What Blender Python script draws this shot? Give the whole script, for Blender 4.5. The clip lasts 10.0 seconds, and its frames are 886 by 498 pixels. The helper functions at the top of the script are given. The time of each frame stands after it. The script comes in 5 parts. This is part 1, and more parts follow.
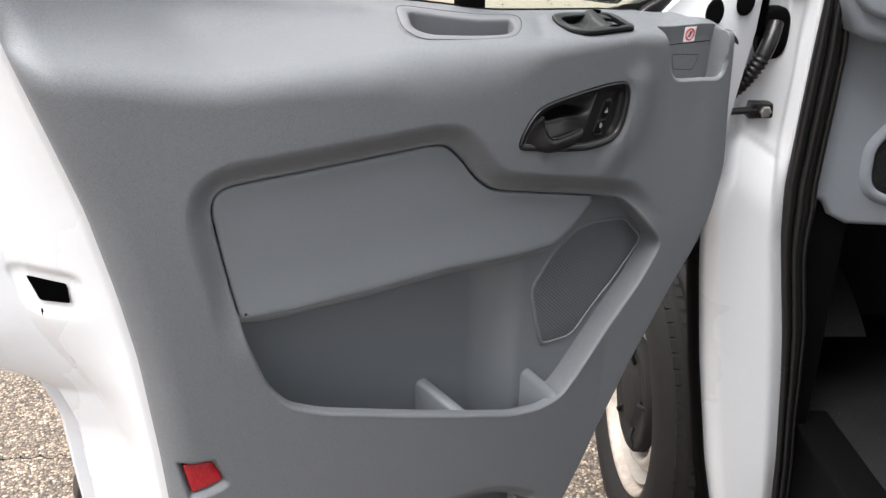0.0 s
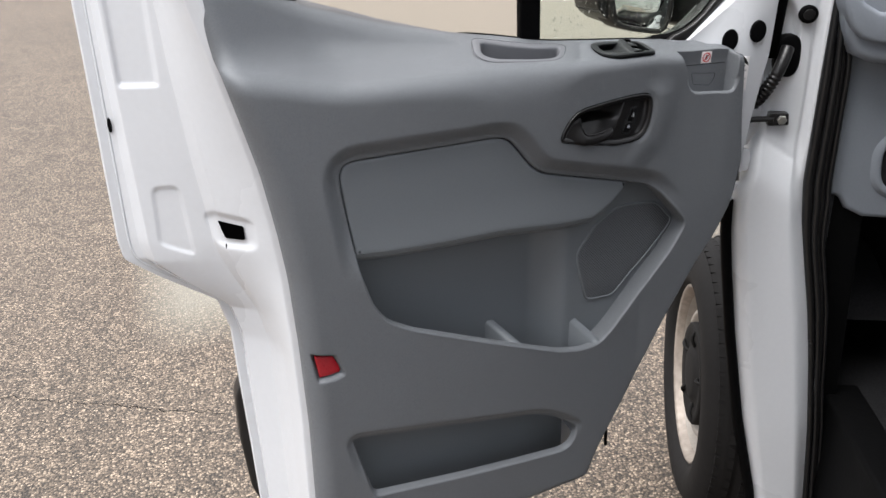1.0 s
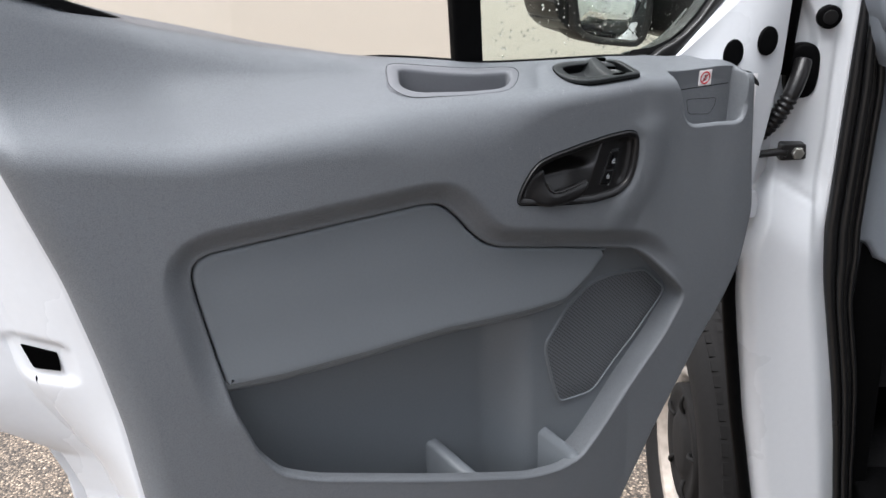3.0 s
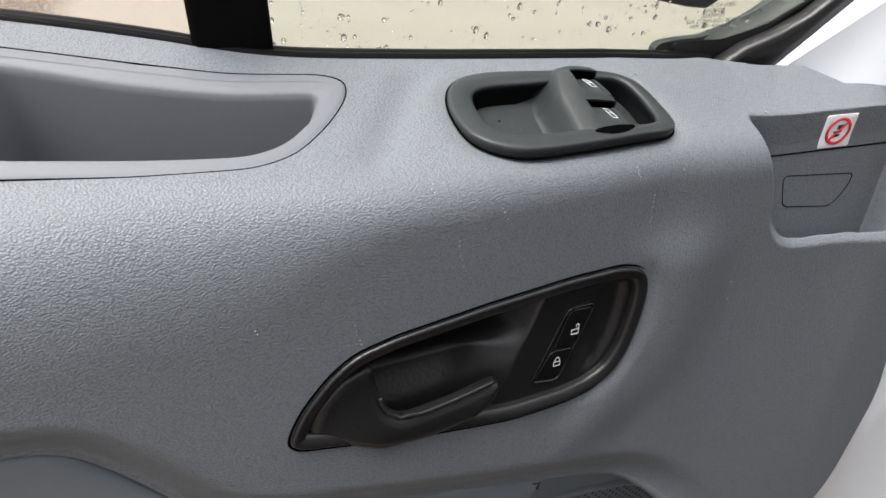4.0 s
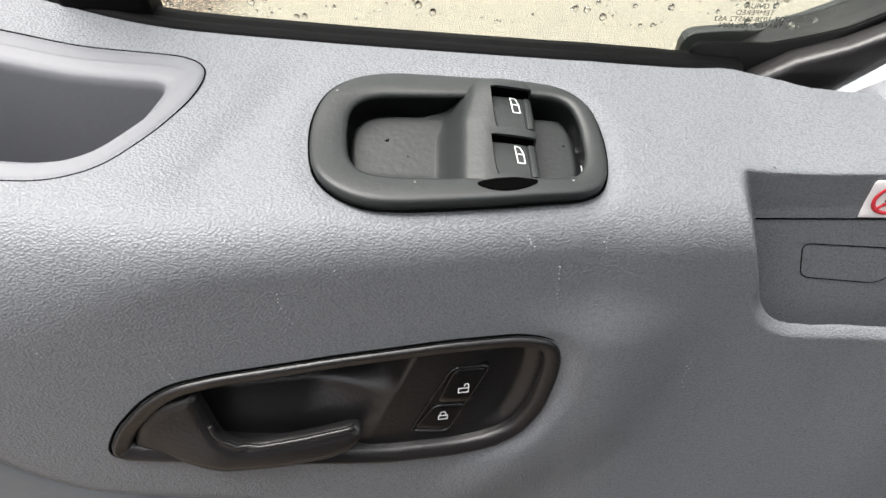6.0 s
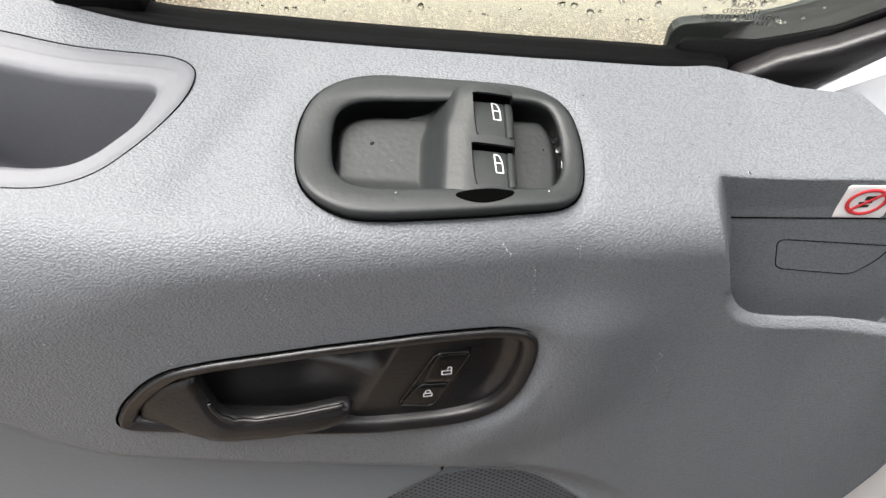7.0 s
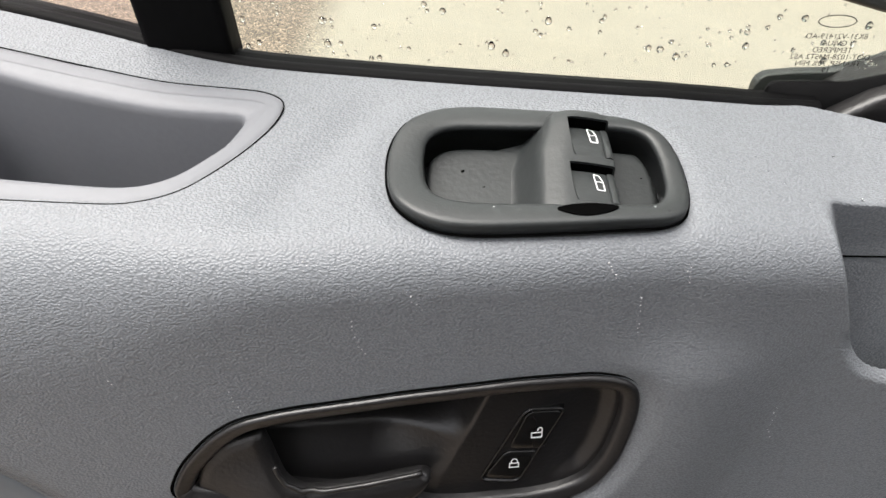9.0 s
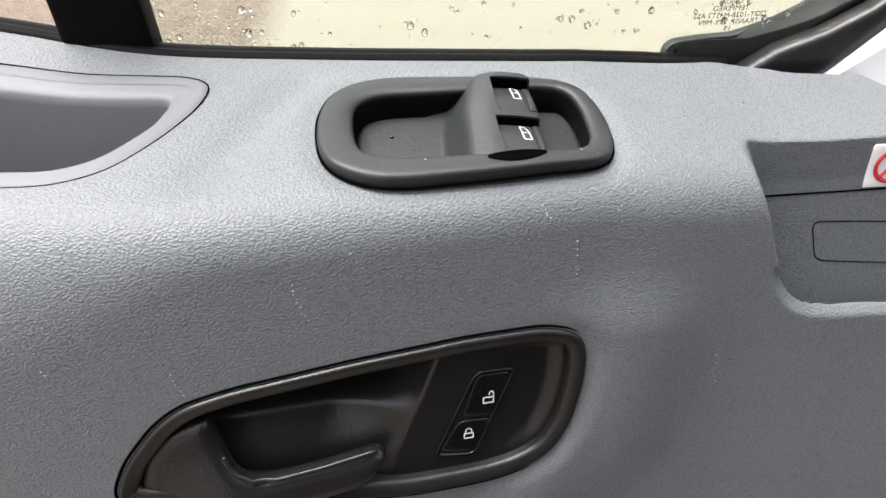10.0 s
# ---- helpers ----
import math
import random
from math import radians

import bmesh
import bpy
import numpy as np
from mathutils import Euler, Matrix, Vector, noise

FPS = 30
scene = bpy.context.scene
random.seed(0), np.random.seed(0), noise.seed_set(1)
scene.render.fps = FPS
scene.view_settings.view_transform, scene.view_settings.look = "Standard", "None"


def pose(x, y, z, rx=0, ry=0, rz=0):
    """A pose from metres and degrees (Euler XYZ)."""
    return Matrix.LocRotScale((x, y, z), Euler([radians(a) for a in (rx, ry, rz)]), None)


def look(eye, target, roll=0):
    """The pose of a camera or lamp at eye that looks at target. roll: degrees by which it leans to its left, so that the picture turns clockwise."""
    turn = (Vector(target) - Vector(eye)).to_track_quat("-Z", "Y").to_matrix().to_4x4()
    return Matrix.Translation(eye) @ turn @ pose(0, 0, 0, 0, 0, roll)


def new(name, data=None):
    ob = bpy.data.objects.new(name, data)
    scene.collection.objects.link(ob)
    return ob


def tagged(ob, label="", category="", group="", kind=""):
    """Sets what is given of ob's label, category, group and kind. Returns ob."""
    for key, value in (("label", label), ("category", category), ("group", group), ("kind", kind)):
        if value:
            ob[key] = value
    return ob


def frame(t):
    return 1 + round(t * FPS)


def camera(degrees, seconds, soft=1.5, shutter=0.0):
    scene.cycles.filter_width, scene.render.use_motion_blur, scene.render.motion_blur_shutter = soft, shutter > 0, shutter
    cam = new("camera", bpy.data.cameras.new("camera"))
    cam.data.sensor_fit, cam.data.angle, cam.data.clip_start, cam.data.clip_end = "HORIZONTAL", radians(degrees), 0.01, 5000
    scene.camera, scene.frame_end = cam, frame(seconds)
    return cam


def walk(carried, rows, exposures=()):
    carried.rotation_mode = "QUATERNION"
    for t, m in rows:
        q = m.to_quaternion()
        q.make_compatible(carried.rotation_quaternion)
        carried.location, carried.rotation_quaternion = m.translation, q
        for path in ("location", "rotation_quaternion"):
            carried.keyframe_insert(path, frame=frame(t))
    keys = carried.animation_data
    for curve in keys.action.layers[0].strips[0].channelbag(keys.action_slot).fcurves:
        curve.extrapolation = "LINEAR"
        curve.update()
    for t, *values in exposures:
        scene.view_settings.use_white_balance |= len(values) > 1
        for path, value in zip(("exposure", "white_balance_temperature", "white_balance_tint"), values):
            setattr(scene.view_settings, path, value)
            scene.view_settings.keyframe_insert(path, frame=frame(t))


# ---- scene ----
cam = camera(56.7, 10.0)
PATH = [
    (0, (0.068, 0.005, 1.333), (0.964, 1.576, 0.478), 0.7),
    (0.5, (-0.002, -0.247, 1.379), (0.712, 1.429, 0.551), -0.4),
    (1, (-0.017, -0.321, 1.389), (0.632, 1.397, 0.596), -1.5),
    (1.5, (-0.017, -0.339, 1.389), (0.616, 1.393, 0.615), -2.3),
    (2, (-0.007, -0.331, 1.386), (0.638, 1.399, 0.616), -2.8),
    (2.5, (0.039, -0.258, 1.382), (0.722, 1.456, 0.609), -3.3),
    (2.7, (0.078, -0.172, 1.37), (0.802, 1.525, 0.596), -3.5),
    (3.8, (0.45, 0.407, 1.302), (1.164, 2.023, 0.363), 1.3),
    (4, (0.529, 0.452, 1.3), (1.096, 2.058, 0.252), 2.9),
    (4.5, (0.622, 0.49, 1.311), (0.876, 2.045, 0.079), 3.3),
    (5, (0.654, 0.505, 1.314), (0.787, 2.026, 0.022), 2.5),
    (5.5, (0.668, 0.513, 1.317), (0.73, 2.019, 0.003), 1.5),
    (6, (0.674, 0.521, 1.332), (0.703, 1.977, -0.039), 1.9),
    (6.2, (0.677, 0.523, 1.339), (0.71, 1.955, -0.056), 2.4),
    (7.3, (0.688, 0.538, 1.367), (0.642, 1.808, -0.177), 0.3),
    (7.5, (0.689, 0.535, 1.363), (0.615, 1.831, -0.159), -0.5),
    (8, (0.683, 0.528, 1.351), (0.59, 1.916, -0.086), -0.4),
    (8.5, (0.672, 0.519, 1.335), (0.571, 2.025, 0.022), -0.3),
    (9, (0.663, 0.511, 1.312), (0.585, 2.111, 0.115), -0.2),
    (9.5, (0.661, 0.499, 1.291), (0.618, 2.157, 0.174), -1.0),
    (10, (0.662, 0.49, 1.284), (0.742, 2.178, 0.214), -1.9),
]
EXPOSURE = [(0, 0.88, 6550, 10), (0.5, 0.45, 6400, 10), (1.0, 0.33, 6400, 10), (1.5, 0.5, 6350, 10), (2.0, 0.62, 6250, 10), (2.5, 0.62, 6200, 10), (3.8, 0.55, 6350, 10), (4.0, 0.72, 6450, 10), (4.5, 1.1, 6600, 10), (5.0, 1.25, 6650, 10), (5.5, 1.25, 6700, 10),
            (6.0, 1.05, 6650, 10), (7.5, 1.05, 6700, 10), (8.0, 1.06, 6700, 10), (9.0, 1.0, 6700, 10), (10, 1.06, 6600, 10)]
walk(cam, [(t, look(eye, target, roll)) for t, eye, target, roll in PATH], EXPOSURE)


# ---- light ----
world = bpy.data.worlds.new("overcast_sky")
scene.world = world
world.use_nodes = True
wn, wl = world.node_tree.nodes, world.node_tree.links
wn.clear()
w_out, w_bg, w_sky, w_mix = (wn.new(k) for k in ("ShaderNodeOutputWorld", "ShaderNodeBackground", "ShaderNodeTexSky", "ShaderNodeMix"))
w_sky.sky_type, w_sky.sun_disc, w_sky.sun_elevation, w_sky.sun_rotation = "NISHITA", False, radians(69), radians(-88)
w_mix.data_type = "RGBA"
w_mix.inputs[0].default_value = 0.78
w_mix.inputs[7].default_value = (10.2, 10.15, 10.4, 1)
w_bg.inputs["Strength"].default_value = 0.165
wl.new(w_sky.outputs[0], w_mix.inputs[6])
w_co, w_sep, w_up, w_mul = (wn.new(k) for k in ("ShaderNodeTexCoord", "ShaderNodeSeparateXYZ", "ShaderNodeMapRange", "ShaderNodeVectorMath"))
w_mul.operation = "MULTIPLY"
w_up.inputs[3].default_value, w_up.inputs[4].default_value = 0.34, 1.28
wl.new(w_co.outputs["Generated"], w_sep.inputs[0])
wl.new(w_sep.outputs[2], w_up.inputs[0])
w_ahead, w_both = wn.new("ShaderNodeMapRange"), wn.new("ShaderNodeMath")
w_ahead.inputs[1].default_value, w_ahead.inputs[2].default_value = -1.0, 1.0
w_ahead.inputs[3].default_value, w_ahead.inputs[4].default_value = 0.80, 1.20
w_both.operation = "MULTIPLY"
wl.new(w_sep.outputs[1], w_ahead.inputs[0])
wl.new(w_up.outputs[0], w_both.inputs[0])
wl.new(w_ahead.outputs[0], w_both.inputs[1])
wl.new(w_mix.outputs[2], w_mul.inputs[0])
wl.new(w_both.outputs[0], w_mul.inputs[1])
wl.new(w_mul.outputs[0], w_bg.inputs["Color"])
wl.new(w_bg.outputs[0], w_out.inputs["Surface"])
sun_data = bpy.data.lights.new("sun", "SUN")
sun_data.energy, sun_data.angle, sun_data.color = 5.0, radians(45), (1.0, 0.975, 0.94)
sun = new("sun", sun_data)
sun.matrix_world = look((-3.0, 0.5, 10.0), (0.4, 0.7, 1.0))


# ---- materials ----
def material(name, color, rough=0.5, metal=0.0, spec=0.5, tint=0.06, blotch=6.0, grain=0.0, grain_scale=300.0, cells=False, coat=0.0, wear=0.0):
    """A surface with a base colour, uneven tone at two scales, roughness variation and a fine relief of real size."""
    m = bpy.data.materials.new(name)
    m.use_nodes = True
    n, l = m.node_tree.nodes, m.node_tree.links
    b = n["Principled BSDF"]
    co = n.new("ShaderNodeTexCoord")
    big, fine = n.new("ShaderNodeTexNoise"), n.new("ShaderNodeTexNoise")
    big.inputs["Scale"].default_value, fine.inputs["Scale"].default_value = blotch, grain_scale * 0.4
    big.inputs["Detail"].default_value = 5
    for t in (big, fine):
        l.new(co.outputs["Object"], t.inputs["Vector"])
    add = n.new("ShaderNodeMath")
    add.operation = "ADD"
    l.new(big.outputs["Fac"], add.inputs[0])
    l.new(fine.outputs["Fac"], add.inputs[1])
    ramp = n.new("ShaderNodeMapRange")
    ramp.inputs[1].default_value, ramp.inputs[2].default_value = 0.6, 1.4
    ramp.inputs[3].default_value, ramp.inputs[4].default_value = 1 - tint, 1 + tint
    l.new(add.outputs[0], ramp.inputs[0])
    mul = n.new("ShaderNodeVectorMath")
    mul.operation = "MULTIPLY"
    mul.inputs[0].default_value = color
    l.new(ramp.outputs[0], mul.inputs[1])
    l.new(mul.outputs[0], b.inputs["Base Color"])
    rr = n.new("ShaderNodeMapRange")
    rr.inputs[1].default_value, rr.inputs[2].default_value = 0.3, 0.7
    rr.inputs[3].default_value, rr.inputs[4].default_value = max(0.02, rough - 0.05), min(1, rough + 0.05)
    l.new(big.outputs["Fac"], rr.inputs[0])
    l.new(rr.outputs[0], b.inputs["Roughness"])
    b.inputs["Metallic"].default_value = metal
    b.inputs["Specular IOR Level"].default_value = spec
    b.inputs["Coat Weight"].default_value = coat
    b.inputs["Coat Roughness"].default_value = 0.06
    if grain:
        bump = n.new("ShaderNodeBump")
        bump.inputs["Distance"].default_value = grain
        if cells:
            v = n.new("ShaderNodeTexVoronoi")
            v.feature = "F1"
            warp = n.new("ShaderNodeMapping")
            warp.inputs["Scale"].default_value = (0.72, 1, 1.1)
            jig = n.new("ShaderNodeMix")
            jig.data_type = "RGBA"
            jig.inputs[0].default_value = 0.0006
            l.new(co.outputs["Object"], jig.inputs[6])
            l.new(fine.outputs["Color"], jig.inputs[7])
            l.new(jig.outputs[2], warp.inputs["Vector"])
            l.new(warp.outputs[0], v.inputs["Vector"])
            v.inputs["Scale"].default_value = grain_scale
            pebble = n.new("ShaderNodeMapRange")
            pebble.inputs[1].default_value, pebble.inputs[2].default_value = 0.80, 0.05
            l.new(v.outputs["Distance"], pebble.inputs[0])
            l.new(pebble.outputs[0], bump.inputs["Height"])
            # low places of the grain are painted darker, as shade between the pebbles
            furrow_shade, both = n.new("ShaderNodeMapRange"), n.new("ShaderNodeMath")
            furrow_shade.inputs[3].default_value, furrow_shade.inputs[4].default_value = 0.75, 1.08
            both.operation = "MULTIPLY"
            l.new(pebble.outputs[0], furrow_shade.inputs[0])
            l.new(furrow_shade.outputs[0], both.inputs[0])
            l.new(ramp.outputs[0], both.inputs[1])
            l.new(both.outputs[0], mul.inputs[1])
        else:
            l.new(fine.outputs["Fac"], bump.inputs["Height"])
        l.new(bump.outputs[0], b.inputs["Normal"])
    return m


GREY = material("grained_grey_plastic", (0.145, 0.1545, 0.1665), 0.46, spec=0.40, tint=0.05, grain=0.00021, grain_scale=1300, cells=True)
INSERT = material("smooth_grey_plastic", (0.141, 0.1545, 0.1675), 0.48, spec=0.4, tint=0.04, grain=0.00012, grain_scale=900)
TRAY = material("matt_grey_plastic", (0.128, 0.132, 0.143), 0.56, spec=0.42, tint=0.04, grain=0.00012, grain_scale=900)
DASH = material("dash_grey_plastic", (0.205, 0.225, 0.254), 0.6, spec=0.35, tint=0.04, grain=0.0002, grain_scale=600)
BLACK = material("black_satin_plastic", (0.0098, 0.0093, 0.0096), 0.36, spec=0.48, tint=0.12, grain=0.00015, grain_scale=1200)
GLOSS = material("gloss_black_plastic", (0.0045, 0.0045, 0.0048), 0.28, spec=0.4, tint=0.1)
CHAR = material("charcoal_plastic", (0.0185, 0.0208, 0.0212), 0.46, spec=0.42, tint=0.1, grain=0.00012, grain_scale=1200)
# near-black for joints, and for painted shade at notch, slot and latch
SEAM_SHADE = material("seam_shadow_gap", (0.0015, 0.0015, 0.0015), 0.9, spec=0.0)
RUBBER = material("black_rubber", (0.0024, 0.0024, 0.0026), 0.6, spec=0.06, tint=0.2, grain=0.0003, grain_scale=300)
WHITE = material("white_car_paint", (0.635, 0.65, 0.675), 0.28, spec=0.5, tint=0.02, blotch=3, coat=0.5)
# black lining; the knee plate uses it as painted shade
CARPET_SHADE = material("black_carpet_and_shade", (0.015, 0.015, 0.016), 0.85, spec=0.12, tint=0.3, blotch=15, grain=0.002, grain_scale=400)
SEALS = material("door_seal_rubber", (0.007, 0.007, 0.0075), 0.32, spec=0.5, tint=0.2, grain=0.0002, grain_scale=300)
TYRE = material("tyre_rubber", (0.0105, 0.0096, 0.0092), 0.8, spec=0.2, tint=0.25, blotch=12, grain=0.0006, grain_scale=200)
STEEL = material("painted_steel_wheel", (0.39, 0.355, 0.315), 0.42, metal=0.3, spec=0.5, tint=0.16, blotch=14, grain=0.0003, grain_scale=150)
RIM = material("weathered_steel_rim", (0.30, 0.255, 0.215), 0.5, metal=0.2, spec=0.5, tint=0.3, blotch=18, grain=0.0003, grain_scale=150)
RED = material("red_reflector_plastic", (0.34, 0.010, 0.018), 0.25, spec=0.6, tint=0.15, grain=0.0008, grain_scale=500)
ZINC = material("zinc_bolt", (0.55, 0.54, 0.5), 0.35, metal=0.9, tint=0.1, blotch=60)
PRINT = material("white_print", (0.74, 0.75, 0.76), 0.6, tint=0.02)
PAPER = material("white_sticker", (0.82, 0.8, 0.8), 0.45, tint=0.02)
REDINK = material("red_print", (0.55, 0.03, 0.04), 0.5, tint=0.03)
MIRROR = material("mirror_glass", (0.85, 0.88, 0.88), 0.03, metal=1.0, tint=0.01)
LABELGREY = material("faded_grey_print", (0.36, 0.36, 0.37), 0.7, tint=0.05)
MARK = material("dried_water_mark", (0.42, 0.42, 0.43), 0.7, tint=0.05)
PRINTGREY = material("ceramic_print", (0.035, 0.034, 0.028), 0.7, tint=0.05)


def glass_material(name, tint, rough=0.0):
    m = bpy.data.materials.new(name)
    m.use_nodes = True
    n, l = m.node_tree.nodes, m.node_tree.links
    n.remove(n["Principled BSDF"])
    clear, gloss, mix, fres = (n.new(k) for k in ("ShaderNodeBsdfTransparent", "ShaderNodeBsdfGlossy", "ShaderNodeMixShader", "ShaderNodeFresnel"))
    clear.inputs[0].default_value = (*tint, 1)
    gloss.inputs["Roughness"].default_value = rough
    fres.inputs[0].default_value = 1.35
    l.new(fres.outputs[0], mix.inputs[0])
    l.new(clear.outputs[0], mix.inputs[1])
    l.new(gloss.outputs[0], mix.inputs[2])
    l.new(mix.outputs[0], n["Material Output"].inputs["Surface"])
    return m


GLASS = glass_material("green_tinted_glass", (0.895, 0.91, 0.872))
CLEAR = glass_material("clear_window_glass", (0.95, 0.92, 0.90))
WATER = bpy.data.materials.new("water")
WATER.use_nodes = True
wb = WATER.node_tree.nodes["Principled BSDF"]
wb.inputs["Base Color"].default_value, wb.inputs["Roughness"].default_value = (1, 1, 1, 1), 0.0
wb.inputs["Transmission Weight"].default_value, wb.inputs["IOR"].default_value = 1.0, 1.33


def chipseal():
    """Asphalt with pale and dark aggregate stones, and damp patches."""
    m = bpy.data.materials.new("chipseal_asphalt")
    m.use_nodes = True
    n, l = m.node_tree.nodes, m.node_tree.links
    b = n["Principled BSDF"]
    co = n.new("ShaderNodeTexCoord")
    v, noi, damp = (n.new(k) for k in ("ShaderNodeTexVoronoi", "ShaderNodeTexNoise", "ShaderNodeTexNoise"))
    v.inputs["Scale"].default_value = 160
    noi.inputs["Scale"].default_value, damp.inputs["Scale"].default_value = 34, 0.5
    damp.inputs["Detail"].default_value = 6
    for t in (v, noi, damp):
        l.new(co.outputs["Object"], t.inputs["Vector"])
    sep = n.new("ShaderNodeSeparateColor")
    l.new(v.outputs["Color"], sep.inputs[0])
    ramp = n.new("ShaderNodeValToRGB")
    e = ramp.color_ramp.elements
    e[0].position, e[0].color = 0.0, (0.045, 0.039, 0.034, 1)
    e[1].position, e[1].color = 1.0, (0.40, 0.345, 0.28, 1)
    for p, c in ((0.3, (0.085, 0.071, 0.058, 1)), (0.55, (0.14, 0.116, 0.092, 1)), (0.8, (0.205, 0.172, 0.138, 1))):
        k = e.new(p)
        k.color = c
    l.new(sep.outputs[0], ramp.inputs[0])
    gap = n.new("ShaderNodeMapRange")
    gap.inputs[1].default_value, gap.inputs[2].default_value = 0.4, 0.75
    gap.inputs[3].default_value, gap.inputs[4].default_value = 1.05, 0.3
    l.new(v.outputs["Distance"], gap.inputs[0])
    wet = n.new("ShaderNodeMapRange")
    wet.inputs[1].default_value, wet.inputs[2].default_value = 0.4, 0.65
    wet.inputs[3].default_value, wet.inputs[4].default_value = 0.93, 1.06
    l.new(damp.outputs["Fac"], wet.inputs[0])
    k = n.new("ShaderNodeMath")
    k.operation = "MULTIPLY"
    l.new(gap.outputs[0], k.inputs[0])
    noi.inputs["Detail"].default_value, noi.inputs["Roughness"].default_value = 7, 0.8
    fleck, tone = n.new("ShaderNodeMapRange"), n.new("ShaderNodeMath")
    fleck.inputs[1].default_value, fleck.inputs[2].default_value = 0.32, 0.68
    fleck.inputs[3].default_value, fleck.inputs[4].default_value = 0.74, 1.26
    tone.operation = "MULTIPLY"
    l.new(noi.outputs["Fac"], fleck.inputs[0])
    broad, mottle, pair = n.new("ShaderNodeTexNoise"), n.new("ShaderNodeMapRange"), n.new("ShaderNodeMath")
    broad.inputs["Scale"].default_value, broad.inputs["Detail"].default_value, broad.inputs["Roughness"].default_value = 7, 8, 0.75
    l.new(co.outputs["Object"], broad.inputs["Vector"])
    mottle.inputs[1].default_value, mottle.inputs[2].default_value = 0.35, 0.65
    mottle.inputs[3].default_value, mottle.inputs[4].default_value = 0.80, 1.20
    pair.operation = "MULTIPLY"
    l.new(broad.outputs["Fac"], mottle.inputs[0])
    l.new(mottle.outputs[0], pair.inputs[0])
    l.new(fleck.outputs[0], pair.inputs[1])
    l.new(pair.outputs[0], tone.inputs[0])
    l.new(wet.outputs[0], tone.inputs[1])
    l.new(tone.outputs[0], k.inputs[1])
    warm = n.new("ShaderNodeVectorMath")
    warm.operation = "MULTIPLY"
    warm.inputs[1].default_value = (0.99, 0.905, 0.83)
    l.new(ramp.outputs[0], warm.inputs[0])
    mul = n.new("ShaderNodeVectorMath")
    mul.operation = "MULTIPLY"
    l.new(warm.outputs[0], mul.inputs[0])
    l.new(k.outputs[0], mul.inputs[1])
    # a paler, yellower and smoother strip of the lot begins a few metres off
    sep_xyz, strip, pale = n.new("ShaderNodeSeparateXYZ"), n.new("ShaderNodeMapRange"), n.new("ShaderNodeMix")
    l.new(co.outputs["Object"], sep_xyz.inputs[0])
    l.new(sep_xyz.outputs[1], strip.inputs[0])
    strip.inputs[1].default_value, strip.inputs[2].default_value = 2.35, 2.75
    pale.data_type = "RGBA"
    pale_boost = n.new("ShaderNodeVectorMath")
    pale_boost.operation = "MULTIPLY"
    pale_boost.inputs[1].default_value = (1.8, 1.88, 1.9)
    l.new(mul.outputs[0], pale_boost.inputs[0])
    side, both = n.new("ShaderNodeMapRange"), n.new("ShaderNodeMath")
    side.inputs[1].default_value, side.inputs[2].default_value = -0.15, 0.05
    both.operation = "MULTIPLY"
    l.new(sep_xyz.outputs[0], side.inputs[0])
    l.new(strip.outputs[0], both.inputs[0])
    l.new(side.outputs[0], both.inputs[1])
    l.new(both.outputs[0], pale.inputs[0])
    l.new(mul.outputs[0], pale.inputs[6])
    calm = n.new("ShaderNodeMix")
    calm.data_type = "RGBA"
    calm.inputs[0].default_value = 0.82
    calm.inputs[7].default_value = (0.195, 0.183, 0.152, 1)
    l.new(pale_boost.outputs[0], calm.inputs[6])
    l.new(calm.outputs[2], pale.inputs[7])
    l.new(pale.outputs[2], b.inputs["Base Color"])
    b.inputs["Roughness"].default_value = 0.75
    bump = n.new("ShaderNodeBump")
    bump.inputs["Distance"].default_value = 0.0035
    bump.invert = True
    l.new(v.outputs["Distance"], bump.inputs["Height"])
    l.new(bump.outputs[0], b.inputs["Normal"])
    return m


def perforated():
    """Grey plastic with rows of small round holes, about 3 mm apart."""
    m = bpy.data.materials.new("perforated_grey_plastic")
    m.use_nodes = True
    n, l = m.node_tree.nodes, m.node_tree.links
    b = n["Principled BSDF"]
    co, sep = n.new("ShaderNodeTexCoord"), n.new("ShaderNodeSeparateXYZ")
    l.new(co.outputs["Object"], sep.inputs[0])
    waves = []
    for axis in (0, 2):
        k, s = n.new("ShaderNodeMath"), n.new("ShaderNodeMath")
        k.operation, s.operation = "MULTIPLY", "SINE"
        k.inputs[1].default_value = 2 * math.pi / 0.0052
        l.new(sep.outputs[axis], k.inputs[0])
        l.new(k.outputs[0], s.inputs[0])
        waves.append(s)
    p = n.new("ShaderNodeMath")
    p.operation = "MULTIPLY"
    l.new(waves[0].outputs[0], p.inputs[0])
    l.new(waves[1].outputs[0], p.inputs[1])
    hole = n.new("ShaderNodeMapRange")
    hole.inputs[1].default_value, hole.inputs[2].default_value = 0.25, 0.6
    l.new(p.outputs[0], hole.inputs[0])
    mix = n.new("ShaderNodeMix")
    mix.data_type = "RGBA"
    mix.inputs[6].default_value, mix.inputs[7].default_value = (0.115, 0.122, 0.132, 1), (0.016, 0.024, 0.027, 1)
    l.new(hole.outputs[0], mix.inputs[0])
    l.new(mix.outputs[2], b.inputs["Base Color"])
    b.inputs["Roughness"].default_value = 0.6
    bump = n.new("ShaderNodeBump")
    bump.inputs["Distance"].default_value = 0.0008
    bump.invert = True
    l.new(hole.outputs[0], bump.inputs["Height"])
    l.new(bump.outputs[0], b.inputs["Normal"])
    return m


CHIP, PERF = chipseal(), perforated()


